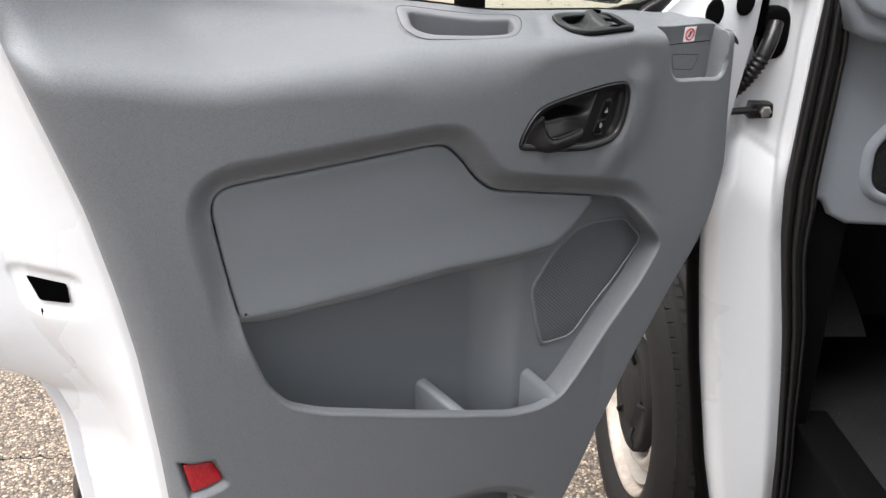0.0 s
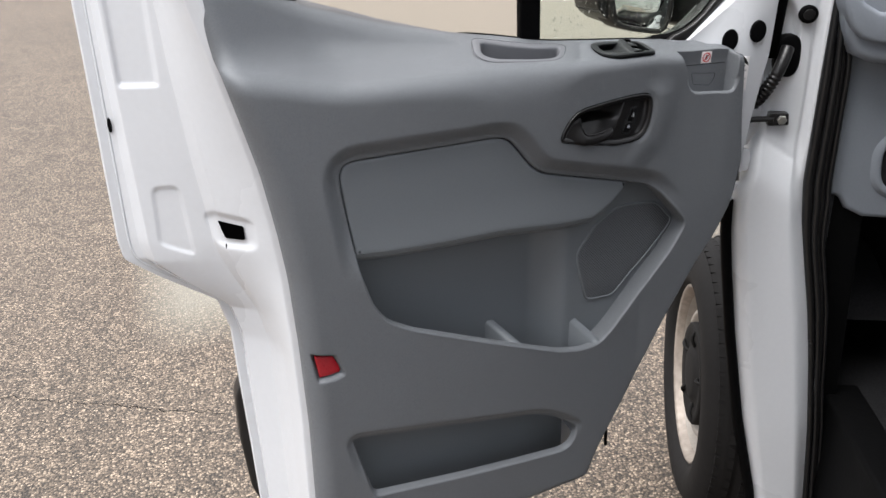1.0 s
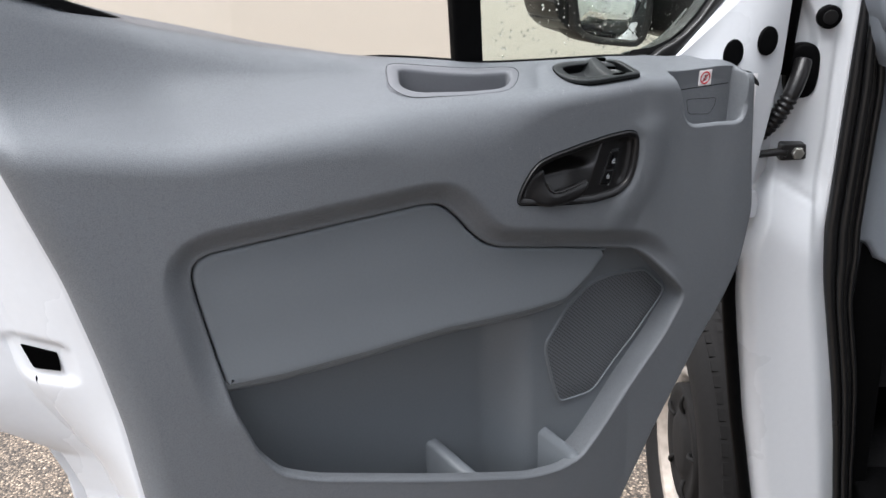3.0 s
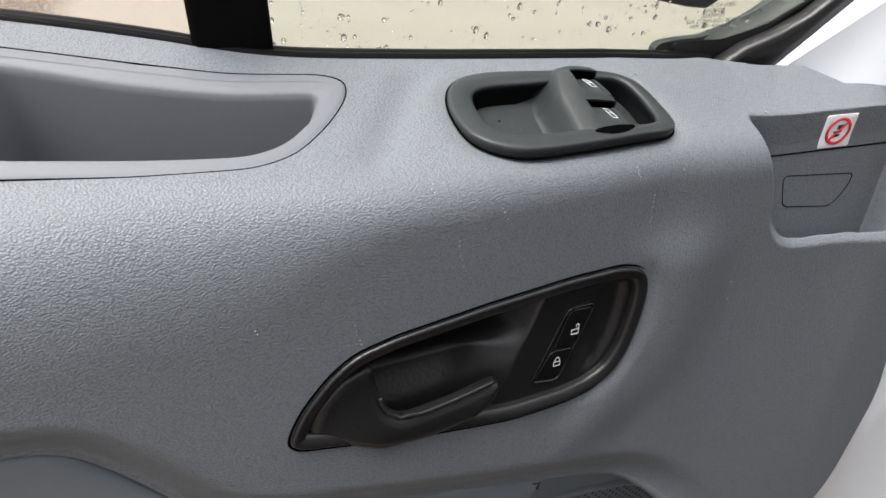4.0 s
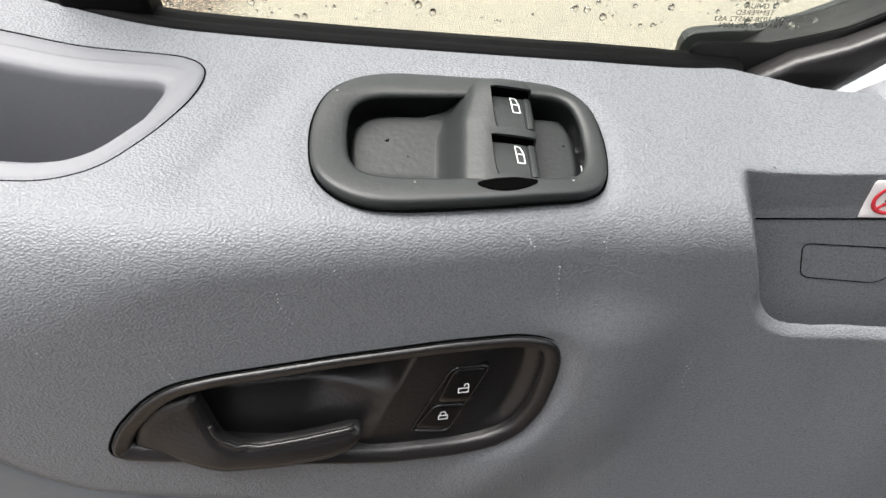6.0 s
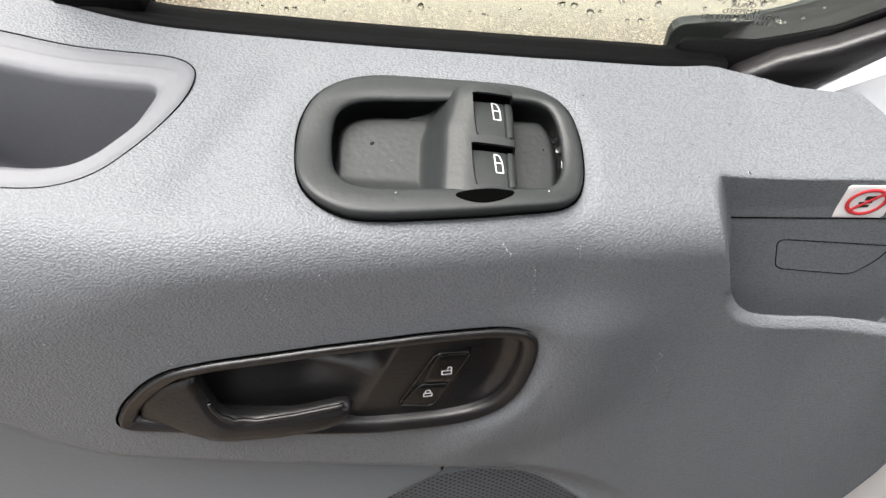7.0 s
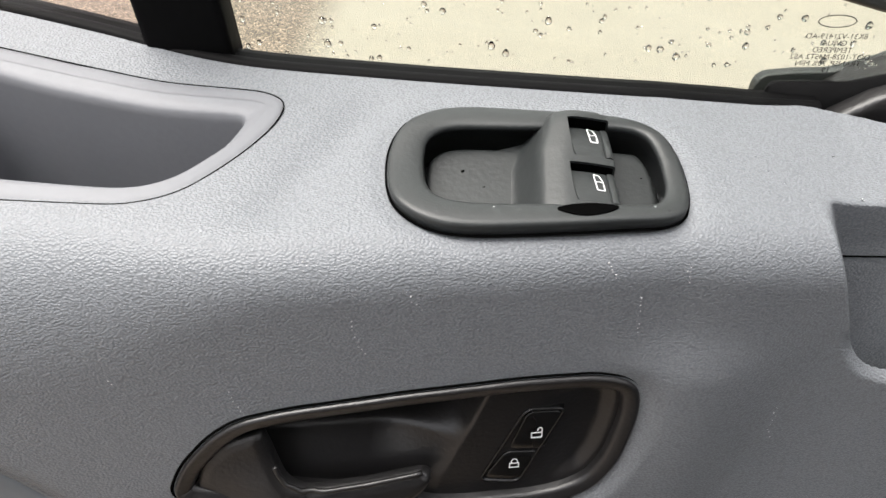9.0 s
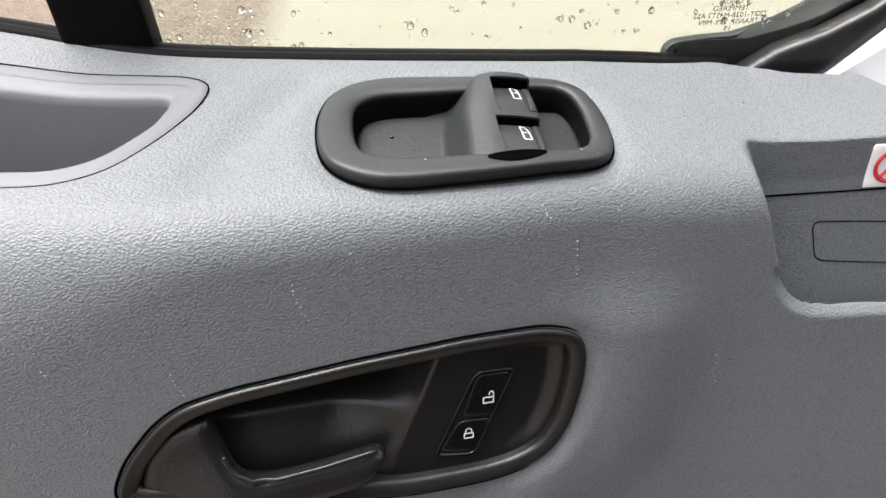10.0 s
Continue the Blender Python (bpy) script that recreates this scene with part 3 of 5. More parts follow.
# the large recess: lip, insert, deep map pocket
part("recess_lip", ring(RECESS, [(-0.005, -0.0008), (-0.002, 0.0003), (0.0003, 0.0), (0.0016, -0.002), (0.0022, -0.008), (0.0024, -0.085)], lambda a, b, h: on_face(a, b, np.where(h < -0.02, h * (1 - 0.86 * step(0.655, 0.63, a) * step(0.945, 0.915, b)), h) - recess_base(a, b)), 420), GREY, panel)
upper = inset(evened(RECESS, 420), 0.0031)
upper = upper[upper[:, 1] > np.interp(upper[:, 0], *np.array(LOW_LINE).T) + 0.003]
start = int(np.argmax(np.linalg.norm(np.diff(np.vstack([upper, upper[:1]]), axis=0), axis=1))) + 1
upper = np.roll(upper, -start, 0)
ends = sorted((upper[0][0], upper[-1][0]))
lower = np.array([(a, np.interp(a, *np.array(LOW_LINE).T)) for a in np.linspace(ends[0] + 0.002, ends[1] - 0.002, 60)])
if upper[-1][0] > upper[0][0]:
    lower = lower[::-1]
ins = part("pocket_insert", patch(inset(evened(np.vstack([upper, lower]), 400), 0.0032), lambda a, b: -0.0115 + 0 * a, on_insert, 0.002, 0.0), INSERT, panel, "smooth grey plastic insert above the map pocket")
part("insert_edge", ring(np.vstack([upper, lower]), [(0, -0.0165), (0, -0.0150), (0.0006, -0.0133), (0.0016, -0.0121), (0.0034, -0.0115), (0.008, -0.01145)], on_insert, 400), INSERT, ins)


ua = np.linspace(0.216, 0.655, 90)
ub = curve(ua, LOW_LINE)
under = np.concatenate([on_insert(ua, ub + dz, np.full(90, -0.0125 - dp)) for dz, dp in ((0.006, 0.0004), (0.001, 0.0006), (-0.004, 0.0026), (-0.009, 0.0085), (-0.014, 0.0180), (-0.018, 0.0300), (-0.021, 0.0480))])
part("insert_underside", (under, grid_faces(7, 90)), INSERT, panel)


def pocket_back(a, b):
    low = np.interp(a, *np.array(LOW_LINE).T)
    left = 0.066 + 0.006 * step(-0.01, 0.13, low - b)
    k = step(0.535, 0.60, a)
    return -(left * (1 - k) + 0.036 * k)


part("map_pocket", patch(evened(RECESS, 200) + np.where(evened(RECESS, 200)[:, 1:] < 0.86, np.array([[0, -0.05]]), 0), pocket_back, on_face, 0.003, 0.008), INSERT, panel, "deep grey plastic map pocket")
part("pocket_lip", ring(POCKET, [(-0.005, -0.0008), (-0.002, 0.0003), (0.0003, 0.0), (0.0016, -0.002), (0.0024, -0.008), (0.004, -0.072)], lambda a, b, h: on_face(a, b, np.where((h < -0.004) & (b < 0.575 - 0.12 * (a - 0.2)), -0.004 + 0.12 * (h + 0.004), h) - pocket_base(a, b)), 260), GREY, panel)
part("lower_pocket", patch(np.where(POCKET[:, 1:] < 0.575 - 0.12 * (POCKET[:, :1] - 0.2), POCKET - np.array([[0, 0.09]]), POCKET), lambda a, b: -0.060 + 0 * a, on_face, 0.004, 0.008), INSERT, panel, "shallow grey plastic door pocket")


def divider(p, q, name):
    """A low wall from the back of the pocket to its lip; p, q: (x, depth, top)."""
    v, f = [], []
    for t in np.linspace(0, 1, 8):
        x, dep, z = np.array(p) * (1 - t) + np.array(q) * t
        for dx, dz in ((-0.010, -0.07), (-0.009, -0.004), (-0.005, 0.0), (0.005, 0.0), (0.009, -0.004), (0.010, -0.07)):
            v.append((x + dx, face_y(x) + dep, z + dz))
    f = [tuple(k) for k in grid_faces(8, 6)] + [(0, 1, 2, 3, 4, 5), (47, 46, 45, 44, 43, 42)]
    part(name, (v, f), INSERT, panel)


divider((0.468, 0.074, 0.751), (0.499, 0.006, 0.724), "pocket_divider")
divider((0.604, 0.044, 0.740), (0.648, 0.003, 0.694), "pocket_divider")

# storage tray
tray = part("storage_tray", ring(TRAY_RIM, [(-0.0022, -0.007), (-0.0004, -0.0012), (0.0, -0.0006), (0.0010, 0.0001), (0.0025, 0.0003), (0.006, 0.0003)], on_shelf), TRAY, door, "matt grey plastic storage tray")


rim_line, in_line = evened(TRAY_RIM, 180), evened(TRAY_IN, 180)
loft = [(inset(rim_line, 0.0045), 0.0003), (0.6 * in_line + 0.4 * inset(rim_line, 0.0045), -0.0001), (in_line, -0.0008), (inset(in_line, 0.0008), -0.0018), (inset(in_line, 0.0018), -0.0045), (inset(in_line, 0.0035), -0.075), (inset(in_line, 0.0050), -0.081), (inset(in_line, 0.0075), -0.083)]
walls = np.concatenate([on_shelf(*line.T, np.full(180, h)) for line, h in loft])
part("tray_bowl", (walls, [tuple(q) for q in grid_faces(len(loft), 180, True)] + [tuple(range(180 * (len(loft) - 1), 180 * len(loft)))]), TRAY, tray)

# handle
bez = part("handle_bezel", ring(BEZEL, [(0.0004, -0.008), (0.0006, 0.0), (0.0009, 0.0012), (0.0016, 0.0018), (0.0024, 0.0017), (0.0056, 0.0008), (0.0066, 0.0), (0.0071, -0.0014), (0.0080, -0.010), (0.0080, -0.030)], on_face, 220), BLACK, door, "satin black plastic handle surround")

part("seam", tube(on_face(*inset(evened(BEZEL, 240), -0.0004).T, 0.0), 0.0006, 6, True), SEAM_SHADE, panel)


def cup_depth(a, b):
    """A hollow behind the lever, deeper towards its top, with a long ramp up to the lock buttons, and a dish at the far end."""
    edge = 0.6585 + 0.38 * (b - 1.068)
    t = np.clip((edge - a) / 0.034, 0, 1)
    hollow = (0.005 + 0.008 * step(1.050, 1.074, b) + 0.022 * step(1.072, 1.083, b)) * np.sin(0.5 * np.pi * t)
    d = -distance(a, b, BEZEL)
    dish = 0.0035 * step(0.0076, 0.0150, d) * step(0.688, 0.706, a)
    return -0.0035 - hollow - dish


part("handle_cup", patch(inset(evened(BEZEL, 220), 0.0062), cup_depth, on_face, 0.0009, 0.0015), BLACK, bez)
LEVER = rounded([(0.5615, 1.058), (0.566, 1.072), (0.576, 1.082), (0.589, 1.0868), (0.5915, 1.073), (0.595, 1.0615), (0.602, 1.0565), (0.625, 1.0585), (0.646, 1.062), (0.6495, 1.0585), (0.645, 1.0515), (0.637, 1.046), (0.615, 1.0425), (0.594, 1.0432), (0.575, 1.0505)], 0.004)


def lever_height(a, b):
    d = -distance(a, b, LEVER)
    swell = 0.005 * step(1.078, 1.048, b) * step(0.56, 0.595, a)
    return -0.0005 + swell + 0.0018 * np.sqrt(np.clip(d / 0.004, 0, 1)) - 0.0018


part("pull_lever", patch(LEVER, lever_height, on_face, 0.0008, 0.0), BLACK, bez, "black inside door pull lever")
part("lever_edge", ring(LEVER, [(0, -0.0045), (-0.0002, -0.003), (0.0001, -0.0012), (0.0010, -0.0004), (0.0022, -0.0005)], lambda a, b, h: on_face(a, b, h + lever_height(a, b) + 0.0006), 200), BLACK, bez)
crest = np.array([(0.5922, 1.0700), (0.5934, 1.0660), (0.5958, 1.0618), (0.6010, 1.0582), (0.610, 1.0577), (0.625, 1.0592), (0.6455, 1.0625)])
crest = np.stack([np.interp(np.linspace(0, 6, 60), np.arange(7), crest[:, k]) for k in (0, 1)], 1)
part("lever_crest", tube(on_face(crest[:, 0], crest[:, 1], lever_height(crest[:, 0], crest[:, 1] - 0.001) + 0.0006), 0.0011, 8), BLACK, bez)
UNLOCK = rounded([(0.6775, 1.0672), (0.6835, 1.0865), (0.6965, 1.0860), (0.6915, 1.0660)], 0.003)
LOCK = rounded([(0.6685, 1.0515), (0.6762, 1.0655), (0.6895, 1.0645), (0.6815, 1.0485)], 0.003)
part("lock_bezel", ring(rounded([(0.6660, 1.0495), (0.6825, 1.0885), (0.6985, 1.0878), (0.6825, 1.0463)], 0.004), [(0, -0.009), (0.0002, -0.0030), (0.0006, -0.0023), (0.0011, -0.0026), (0.0016, -0.007)], on_face, 100), GLOSS, bez)


def stroke(bm, points, width, place):
    """A flat printed line through points, mitred at its corners."""
    p = np.asarray(points, float)
    t = np.gradient(p, axis=0)
    t /= np.linalg.norm(t, axis=1)[:, None]
    e = np.stack([-t[:, 1], t[:, 0]], 1) * width / 2
    left, right = [[bm.verts.new(place(*q)) for q in line] for line in (p + e, p - e)]
    for k in range(len(p) - 1):
        bm.faces.new((left[k], right[k], right[k + 1], left[k + 1]))


for nm, poly, c, k in (("unlock_button", UNLOCK, (0.6876, 1.0752), 0.0019), ("lock_button", LOCK, (0.6800, 1.0588), 0.0017)):
    part(nm, plate(poly, -0.012, -0.0026, 0.0005, on_face, 60), GLOSS, bez, "small black plastic push button")
    marks = bmesh.new()
    put = lambda u, v: on_face(c[0] + k * u, c[1] + 1.25 * k * v, -0.0022)
    stroke(marks, [(-1, -0.9), (1, -0.9)], 0.3, put)
    stroke(marks, [(1, -1.05), (1, 0.35)], 0.26, put)
    stroke(marks, [(1, 0.2), (-1, 0.2)], 0.3, put)
    stroke(marks, [(-1, 0.35), (-1, -1.05)], 0.26, put)
    legs = (-0.65, 0.65) if nm == "lock_button" else (0.15, 1.0)
    mid, half = sum(legs) / 2, (legs[1] - legs[0]) / 2
    arch = [(mid + half * math.cos(w), 0.75 + 0.6 * math.sin(w)) for w in np.linspace(0, math.pi, 9)]
    stroke(marks, [(legs[1], 0.2)] + arch + [(legs[0], 0.2 if nm == "lock_button" else 0.62)], 0.26, put)
    part("symbol", marks, PRINT, bez, "white printed padlock symbol", False)

# window switches
def lift(b):
    """The surround stands higher over the trim at its near side."""
    return 0.0032 * step(0.750, 0.720, b)


def on_rim(a, b, h):
    return on_shelf(a, b, h + np.where(np.asarray(h) > -0.003, lift(b), 0))


def round_centre(poly, centre, n):
    """Points of an outline at even angles round a centre."""
    p = evened(poly, 3000) - centre
    ang = np.arctan2(p[:, 1], p[:, 0])
    k = np.argsort(ang)
    t = np.linspace(-np.pi, np.pi, n, endpoint=False)
    return np.stack([np.interp(t, ang[k], p[k, i], period=2 * np.pi) for i in (0, 1)], 1) + centre


rim_out, rim_in = (round_centre(q, np.array([0.684, 0.747]), 240) for q in (SWITCH, SWITCH_OPEN))
rim = [on_rim(*(rim_out * (1 - f) + rim_in * f).T, np.full(240, h)) for f, h in ((0.06, -0.016), (0.04, -0.004), (0.01, -0.0014), (0.0, -0.0006), (0.005, 0.0004), (0.03, 0.0012), (0.09, 0.0017), (0.22, 0.0019), (0.58, 0.0019), (0.84, 0.0014), (0.95, 0.0009), (1.0, 0.0), (0.96, -0.0012), (0.60, -0.0045), (0.28, -0.011), (0.28, -0.022))]
sw = part("switch_bezel", (np.concatenate(rim), grid_faces(len(rim), 240, True)), CHAR, door, "charcoal plastic window switch panel")
IN = evened(SWITCH_OPEN, 200)
part("seam", tube(on_shelf(*inset(evened(SWITCH, 240), -0.0003).T, 0.0), 0.00042, 6, True), SEAM_SHADE, panel)
part("switch_base", patch(inset(evened(SWITCH, 200), 0.003), lambda a, b: -0.021 + 0 * a, on_shelf, 0.002, 0.002), CHAR, sw)
FLOOR = np.stack([IN[:, 0], np.minimum(IN[:, 1], 0.7632 + 0.05 * (IN[:, 0] - 0.66))], 1)


def bowl_height(a, b):
    d = distance(a, b, FLOOR)
    return -0.0088 + 0.0035 * step(0.738, 0.729, b) - 0.0035 * step(-0.0018, 0.0008, d) * step(0.735, 0.745, b)


part("switch_bowl", patch(FLOOR, bowl_height, on_shelf, 0.0008, 0.0008), CHAR, sw)
HUMP = rounded([(0.6705, 0.7275), (0.6705, 0.7655), (0.677, 0.7690), (0.683, 0.7728), (0.692, 0.7738), (0.704, 0.7722), (0.7085, 0.7685), (0.7098, 0.7275), (0.7050, 0.7238), (0.690, 0.7228), (0.681, 0.7245)], 0.005)
ROCKERS = ((0.7312, 0.7462), (0.7492, 0.7652))


def hump_top(a, b):
    """The ridge that carries the two rockers, highest at the window side and sloping towards the hinge."""
    ridge = np.interp(b, (0.7265, 0.731, 0.738, 0.748, 0.758, 0.7665, 0.7695, 0.7715, 0.7735), (0.0038, 0.0042, 0.0046, 0.0052, 0.0062, 0.0070, 0.0066, 0.0050, -0.0005))
    return ridge - 4.0 * np.maximum(a - 0.687, 0) ** 2


def hump_right(b):
    return np.interp(b, (0.7265, 0.731, 0.7665, 0.7705, 0.7735), (0.7094, 0.7092, 0.7074, 0.7040, 0.6985))


def rocker_left(b, lo, hi):
    u = np.clip((b - lo) / (hi - lo), 0, 1)
    return 0.6954 - 0.0022 * np.sqrt(u)


def rocker_top(a, b, lo, hi):
    u = np.clip((b - lo) / (hi - lo), 0, 1)
    return hump_top(a, b) - 0.0002 - (0.0034 if lo < 0.74 else 0.0046) * u ** 1.3


def hump_mesh():
    bs = np.unique(np.r_[np.linspace(0.7265, 0.7735, 50), [v for r in ROCKERS for v in (r[0] - 0.0001, r[0] + 0.0001, r[1] - 0.0001, r[1] + 0.0001)]])
    v = []
    for b in bs:
        room = next((r for r in ROCKERS if r[0] < b < r[1]), None)
        right = float(hump_right(b))
        cut = float(rocker_left(b, *room)) if room else 0.6945
        first = 0.6700 + 0.0125 * min(max((b - 0.7625) / 0.0055, 0), 1) ** 0.7
        cols = np.r_[first, np.linspace(first, 0.6880, 22), np.linspace(0.6888, cut - 0.0001, 5), cut + 0.0001, np.linspace(cut + 0.001, right - 0.0006, 8), right - 0.0002, right]
        shift = 0.25 * max(b - 0.752, 0)
        rise = 0.82 * step(0.6742, 0.6855, cols - shift) + 0.18 * step(0.679, 0.693, cols - shift)
        h = -0.0089 + rise * (hump_top(cols, b) + 0.0089)
        h[0] = -0.0200
        if room:
            h = np.where(cols > cut, -0.0120, h)
        else:
            h[-2:] -= (0.0003, 0.0009)
        v.append(np.vstack([on_shelf(cols, np.full(len(cols), b), h), on_shelf(right, b, -0.0200)[None]]))
    return np.concatenate(v), grid_faces(len(bs), len(v[0]))


sharp(part("switch_hump", hump_mesh(), CHAR, sw), 50)
# flat black plate paints the shade of the finger hollow
part("notch_shade", plate(rounded([(0.6868, 0.7262), (0.6925, 0.7284), (0.7001, 0.7296), (0.7092, 0.7290), (0.7045, 0.7256), (0.6983, 0.7237), (0.6926, 0.7240)], 0.003), 0.0004, 0.0024, 0.0003, on_rim, 60), SEAM_SHADE, sw, "black plate painted as the shade in a finger hollow")
brow = np.array([(0.6862, 0.7262), (0.6890, 0.7276), (0.6925, 0.7288), (0.6965, 0.7297), (0.7005, 0.7300), (0.7050, 0.7298), (0.7092, 0.7292)])
part("notch_brow", tube(on_shelf(brow[:, 0], brow[:, 1], np.array([0.0020, 0.0024, 0.0027, 0.0028, 0.0026, 0.0021, 0.0014])), 0.0012, 8), CHAR, sw)
for lo, hi in ROCKERS:
    v = []
    for b in np.linspace(lo, hi - 0.0011, 16):
        left, right = float(rocker_left(b, lo, hi)) + 0.0001, float(hump_right(b))
        cols = np.r_[left, left + 0.0003, np.linspace(left + 0.001, right - 0.0034, 8), right - 0.0031, right - 0.0026, right - 0.0016, right - 0.0006, right, right]
        h = rocker_top(cols, b, lo, hi)
        h[0] -= 0.0004
        h[-6:] += (-0.0004, 0.0004, 0.0007, 0.0004, -0.0006, -0.012)
        v.append(on_shelf(cols, np.full(len(cols), b), h))
    far = v[-1].copy()
    far[:, 2] -= 0.010
    rocker = sharp(part("rocker_switch", (np.concatenate(v + [far]), grid_faces(17, len(far))), CHAR, sw, "charcoal window rocker switch"), 45)
    left, right = float(rocker_left(hi, lo, hi)), float(hump_right(hi))
    cols = np.linspace(left + 0.0003, right - 0.0008, 10)
    # black sheet over the slot's far wall paints it as deep shade
    gap = np.concatenate([on_shelf(cols, np.full(10, hi - 0.0003), h) for h in (np.full(10, -0.012), hump_top(cols, hi) - 0.0007)])
    part("slot_shade", (gap, grid_faces(2, 10)), SEAM_SHADE, sw)
    marks = bmesh.new()
    cx, cy = (0.7018, 0.7598) if lo > 0.74 else (0.7028, 0.7400)
    put = lambda u, v: on_shelf(cx + u, cy + v, float(rocker_top(cx + u, cy + v, lo, hi)) + 0.00025)
    quad = [(-0.0017, 0.0040), (0.0001, 0.0036), (0.0012, 0.0006), (0.0015, -0.0036), (-0.0009, -0.0036), (-0.0013, 0.0004)]
    for p, q in list(zip(quad, quad[1:] + quad[:1])) + [((-0.0013, 0.0004), (0.0012, 0.0004))]:
        stroke(marks, [p, ((p[0] + q[0]) / 2, (p[1] + q[1]) / 2), q], 0.00034, put)
    part("symbol", marks, PRINT, rocker, "white printed window symbol", False)

# speaker grille
GRILLE = rounded([(0.684, 0.911), (0.708, 0.914), (0.772, 0.907), (0.808, 0.871), (0.762, 0.820), (0.692, 0.758), (0.638, 0.763), (0.626, 0.802), (0.615, 0.850), (0.650, 0.892)], 0.010)


def on_speaker(a, b, h):
    return np.stack([a, face_y(a) + 0.036 - h, b], -1)


part("speaker_grille", plate(GRILLE, -0.004, 0.0015, 0.0006, on_speaker, 120), PERF, door, "perforated grey speaker grille")
part("grille_rim", ring(inset(evened(GRILLE, 120), -0.003), [(-0.001, 0.0), (0.0, 0.0025), (0.0015, 0.003), (0.003, 0.002), (0.0035, 0.0)], on_speaker, 120), INSERT, door)
# reflector
REFL = rounded([(0.1621, 0.8020), (0.1892, 0.7945), (0.1960, 0.7800), (0.1985, 0.7685), (0.1840, 0.7660), (0.1671, 0.7655)], 0.003)
part("reflector", plate(REFL, -0.014, -0.006, 0.002, on_face, 50), RED, door, "red plastic door reflector")

# cubby details: warning sticker, moulded plate


def on_cubby(a, b, h):
    a, b, h = np.broadcast_arrays(np.asarray(a, float), np.asarray(b, float), np.asarray(h, float))
    return np.stack([a, cubby_wall(a, b) - h, b], -1)


sticker = part("warning_sticker", plate([(0.834, 1.133), (0.854, 1.1325), (0.8535, 1.151), (0.8335, 1.1515)], 0.0002, 0.0006, 0.0001, on_cubby, 40), PAPER, door, "white sticker with a red prohibition sign")
circle = np.array([(0.8438 + 0.0078 * math.cos(a), 1.142 + 0.0076 * math.sin(a)) for a in np.linspace(0, 2 * math.pi, 40, endpoint=False)])
part("prohibition_ring", ring(circle, [(-0.0001, 0.0008), (0.0001, 0.0011), (0.0014, 0.0011), (0.0016, 0.0008)], on_cubby, 60), REDINK, sticker)
part("prohibition_bar", plate([(0.8383, 1.1372), (0.8392, 1.1364), (0.8493, 1.1468), (0.8484, 1.1476)], 0.0008, 0.0012, 0.0001, on_cubby, 24), REDINK, sticker)
for k, (a0, b0, a1, b1) in enumerate(((0.8405, 1.1385, 0.8455, 1.1402), (0.8410, 1.1408, 0.8460, 1.1422), (0.8425, 1.1430, 0.8470, 1.1455))):
    part("printed_mark", plate([(a0, b0), (a1, b0 + 0.0004), (a1, b1), (a0, b1 - 0.0002)], 0.0007, 0.0009, 0.0001, on_cubby, 20), BLACK, sticker)
part("seam", tube(on_cubby(*evened(rounded([(0.8175, 1.1195), (0.866, 1.1150), (0.8635, 1.106), (0.856, 1.0965), (0.8225, 1.1010)], 0.004), 90).T, -0.0001), 0.0003, 6, True), SEAM_SHADE, panel)
part("seam", tube(on_cubby(np.linspace(0.795, 0.883, 12), 1.1325 - 0.02 * (np.linspace(0.795, 0.883, 12) - 0.795), -0.0002), 0.0005, 6), SEAM_SHADE, panel)

# white shell of the door
OUTER = [(0.36, 0.083), (0.451, 0.08), (0.572, 0.077), (0.684, 0.073), (0.778, 0.071), (0.83, 0.057), (0.884, -0.019), (0.919, -0.062), (0.948, -0.066), (1.146, -0.065), (1.293, -0.065), (1.7, -0.06)]
CREASE = [(0.36, 0.125), (0.774, 0.124), (0.834, 0.112), (0.942, 0.073), (0.986, 0.069), (1.07, 0.058), (1.186, 0.046), (1.292, 0.038), (1.7, 0.01)]


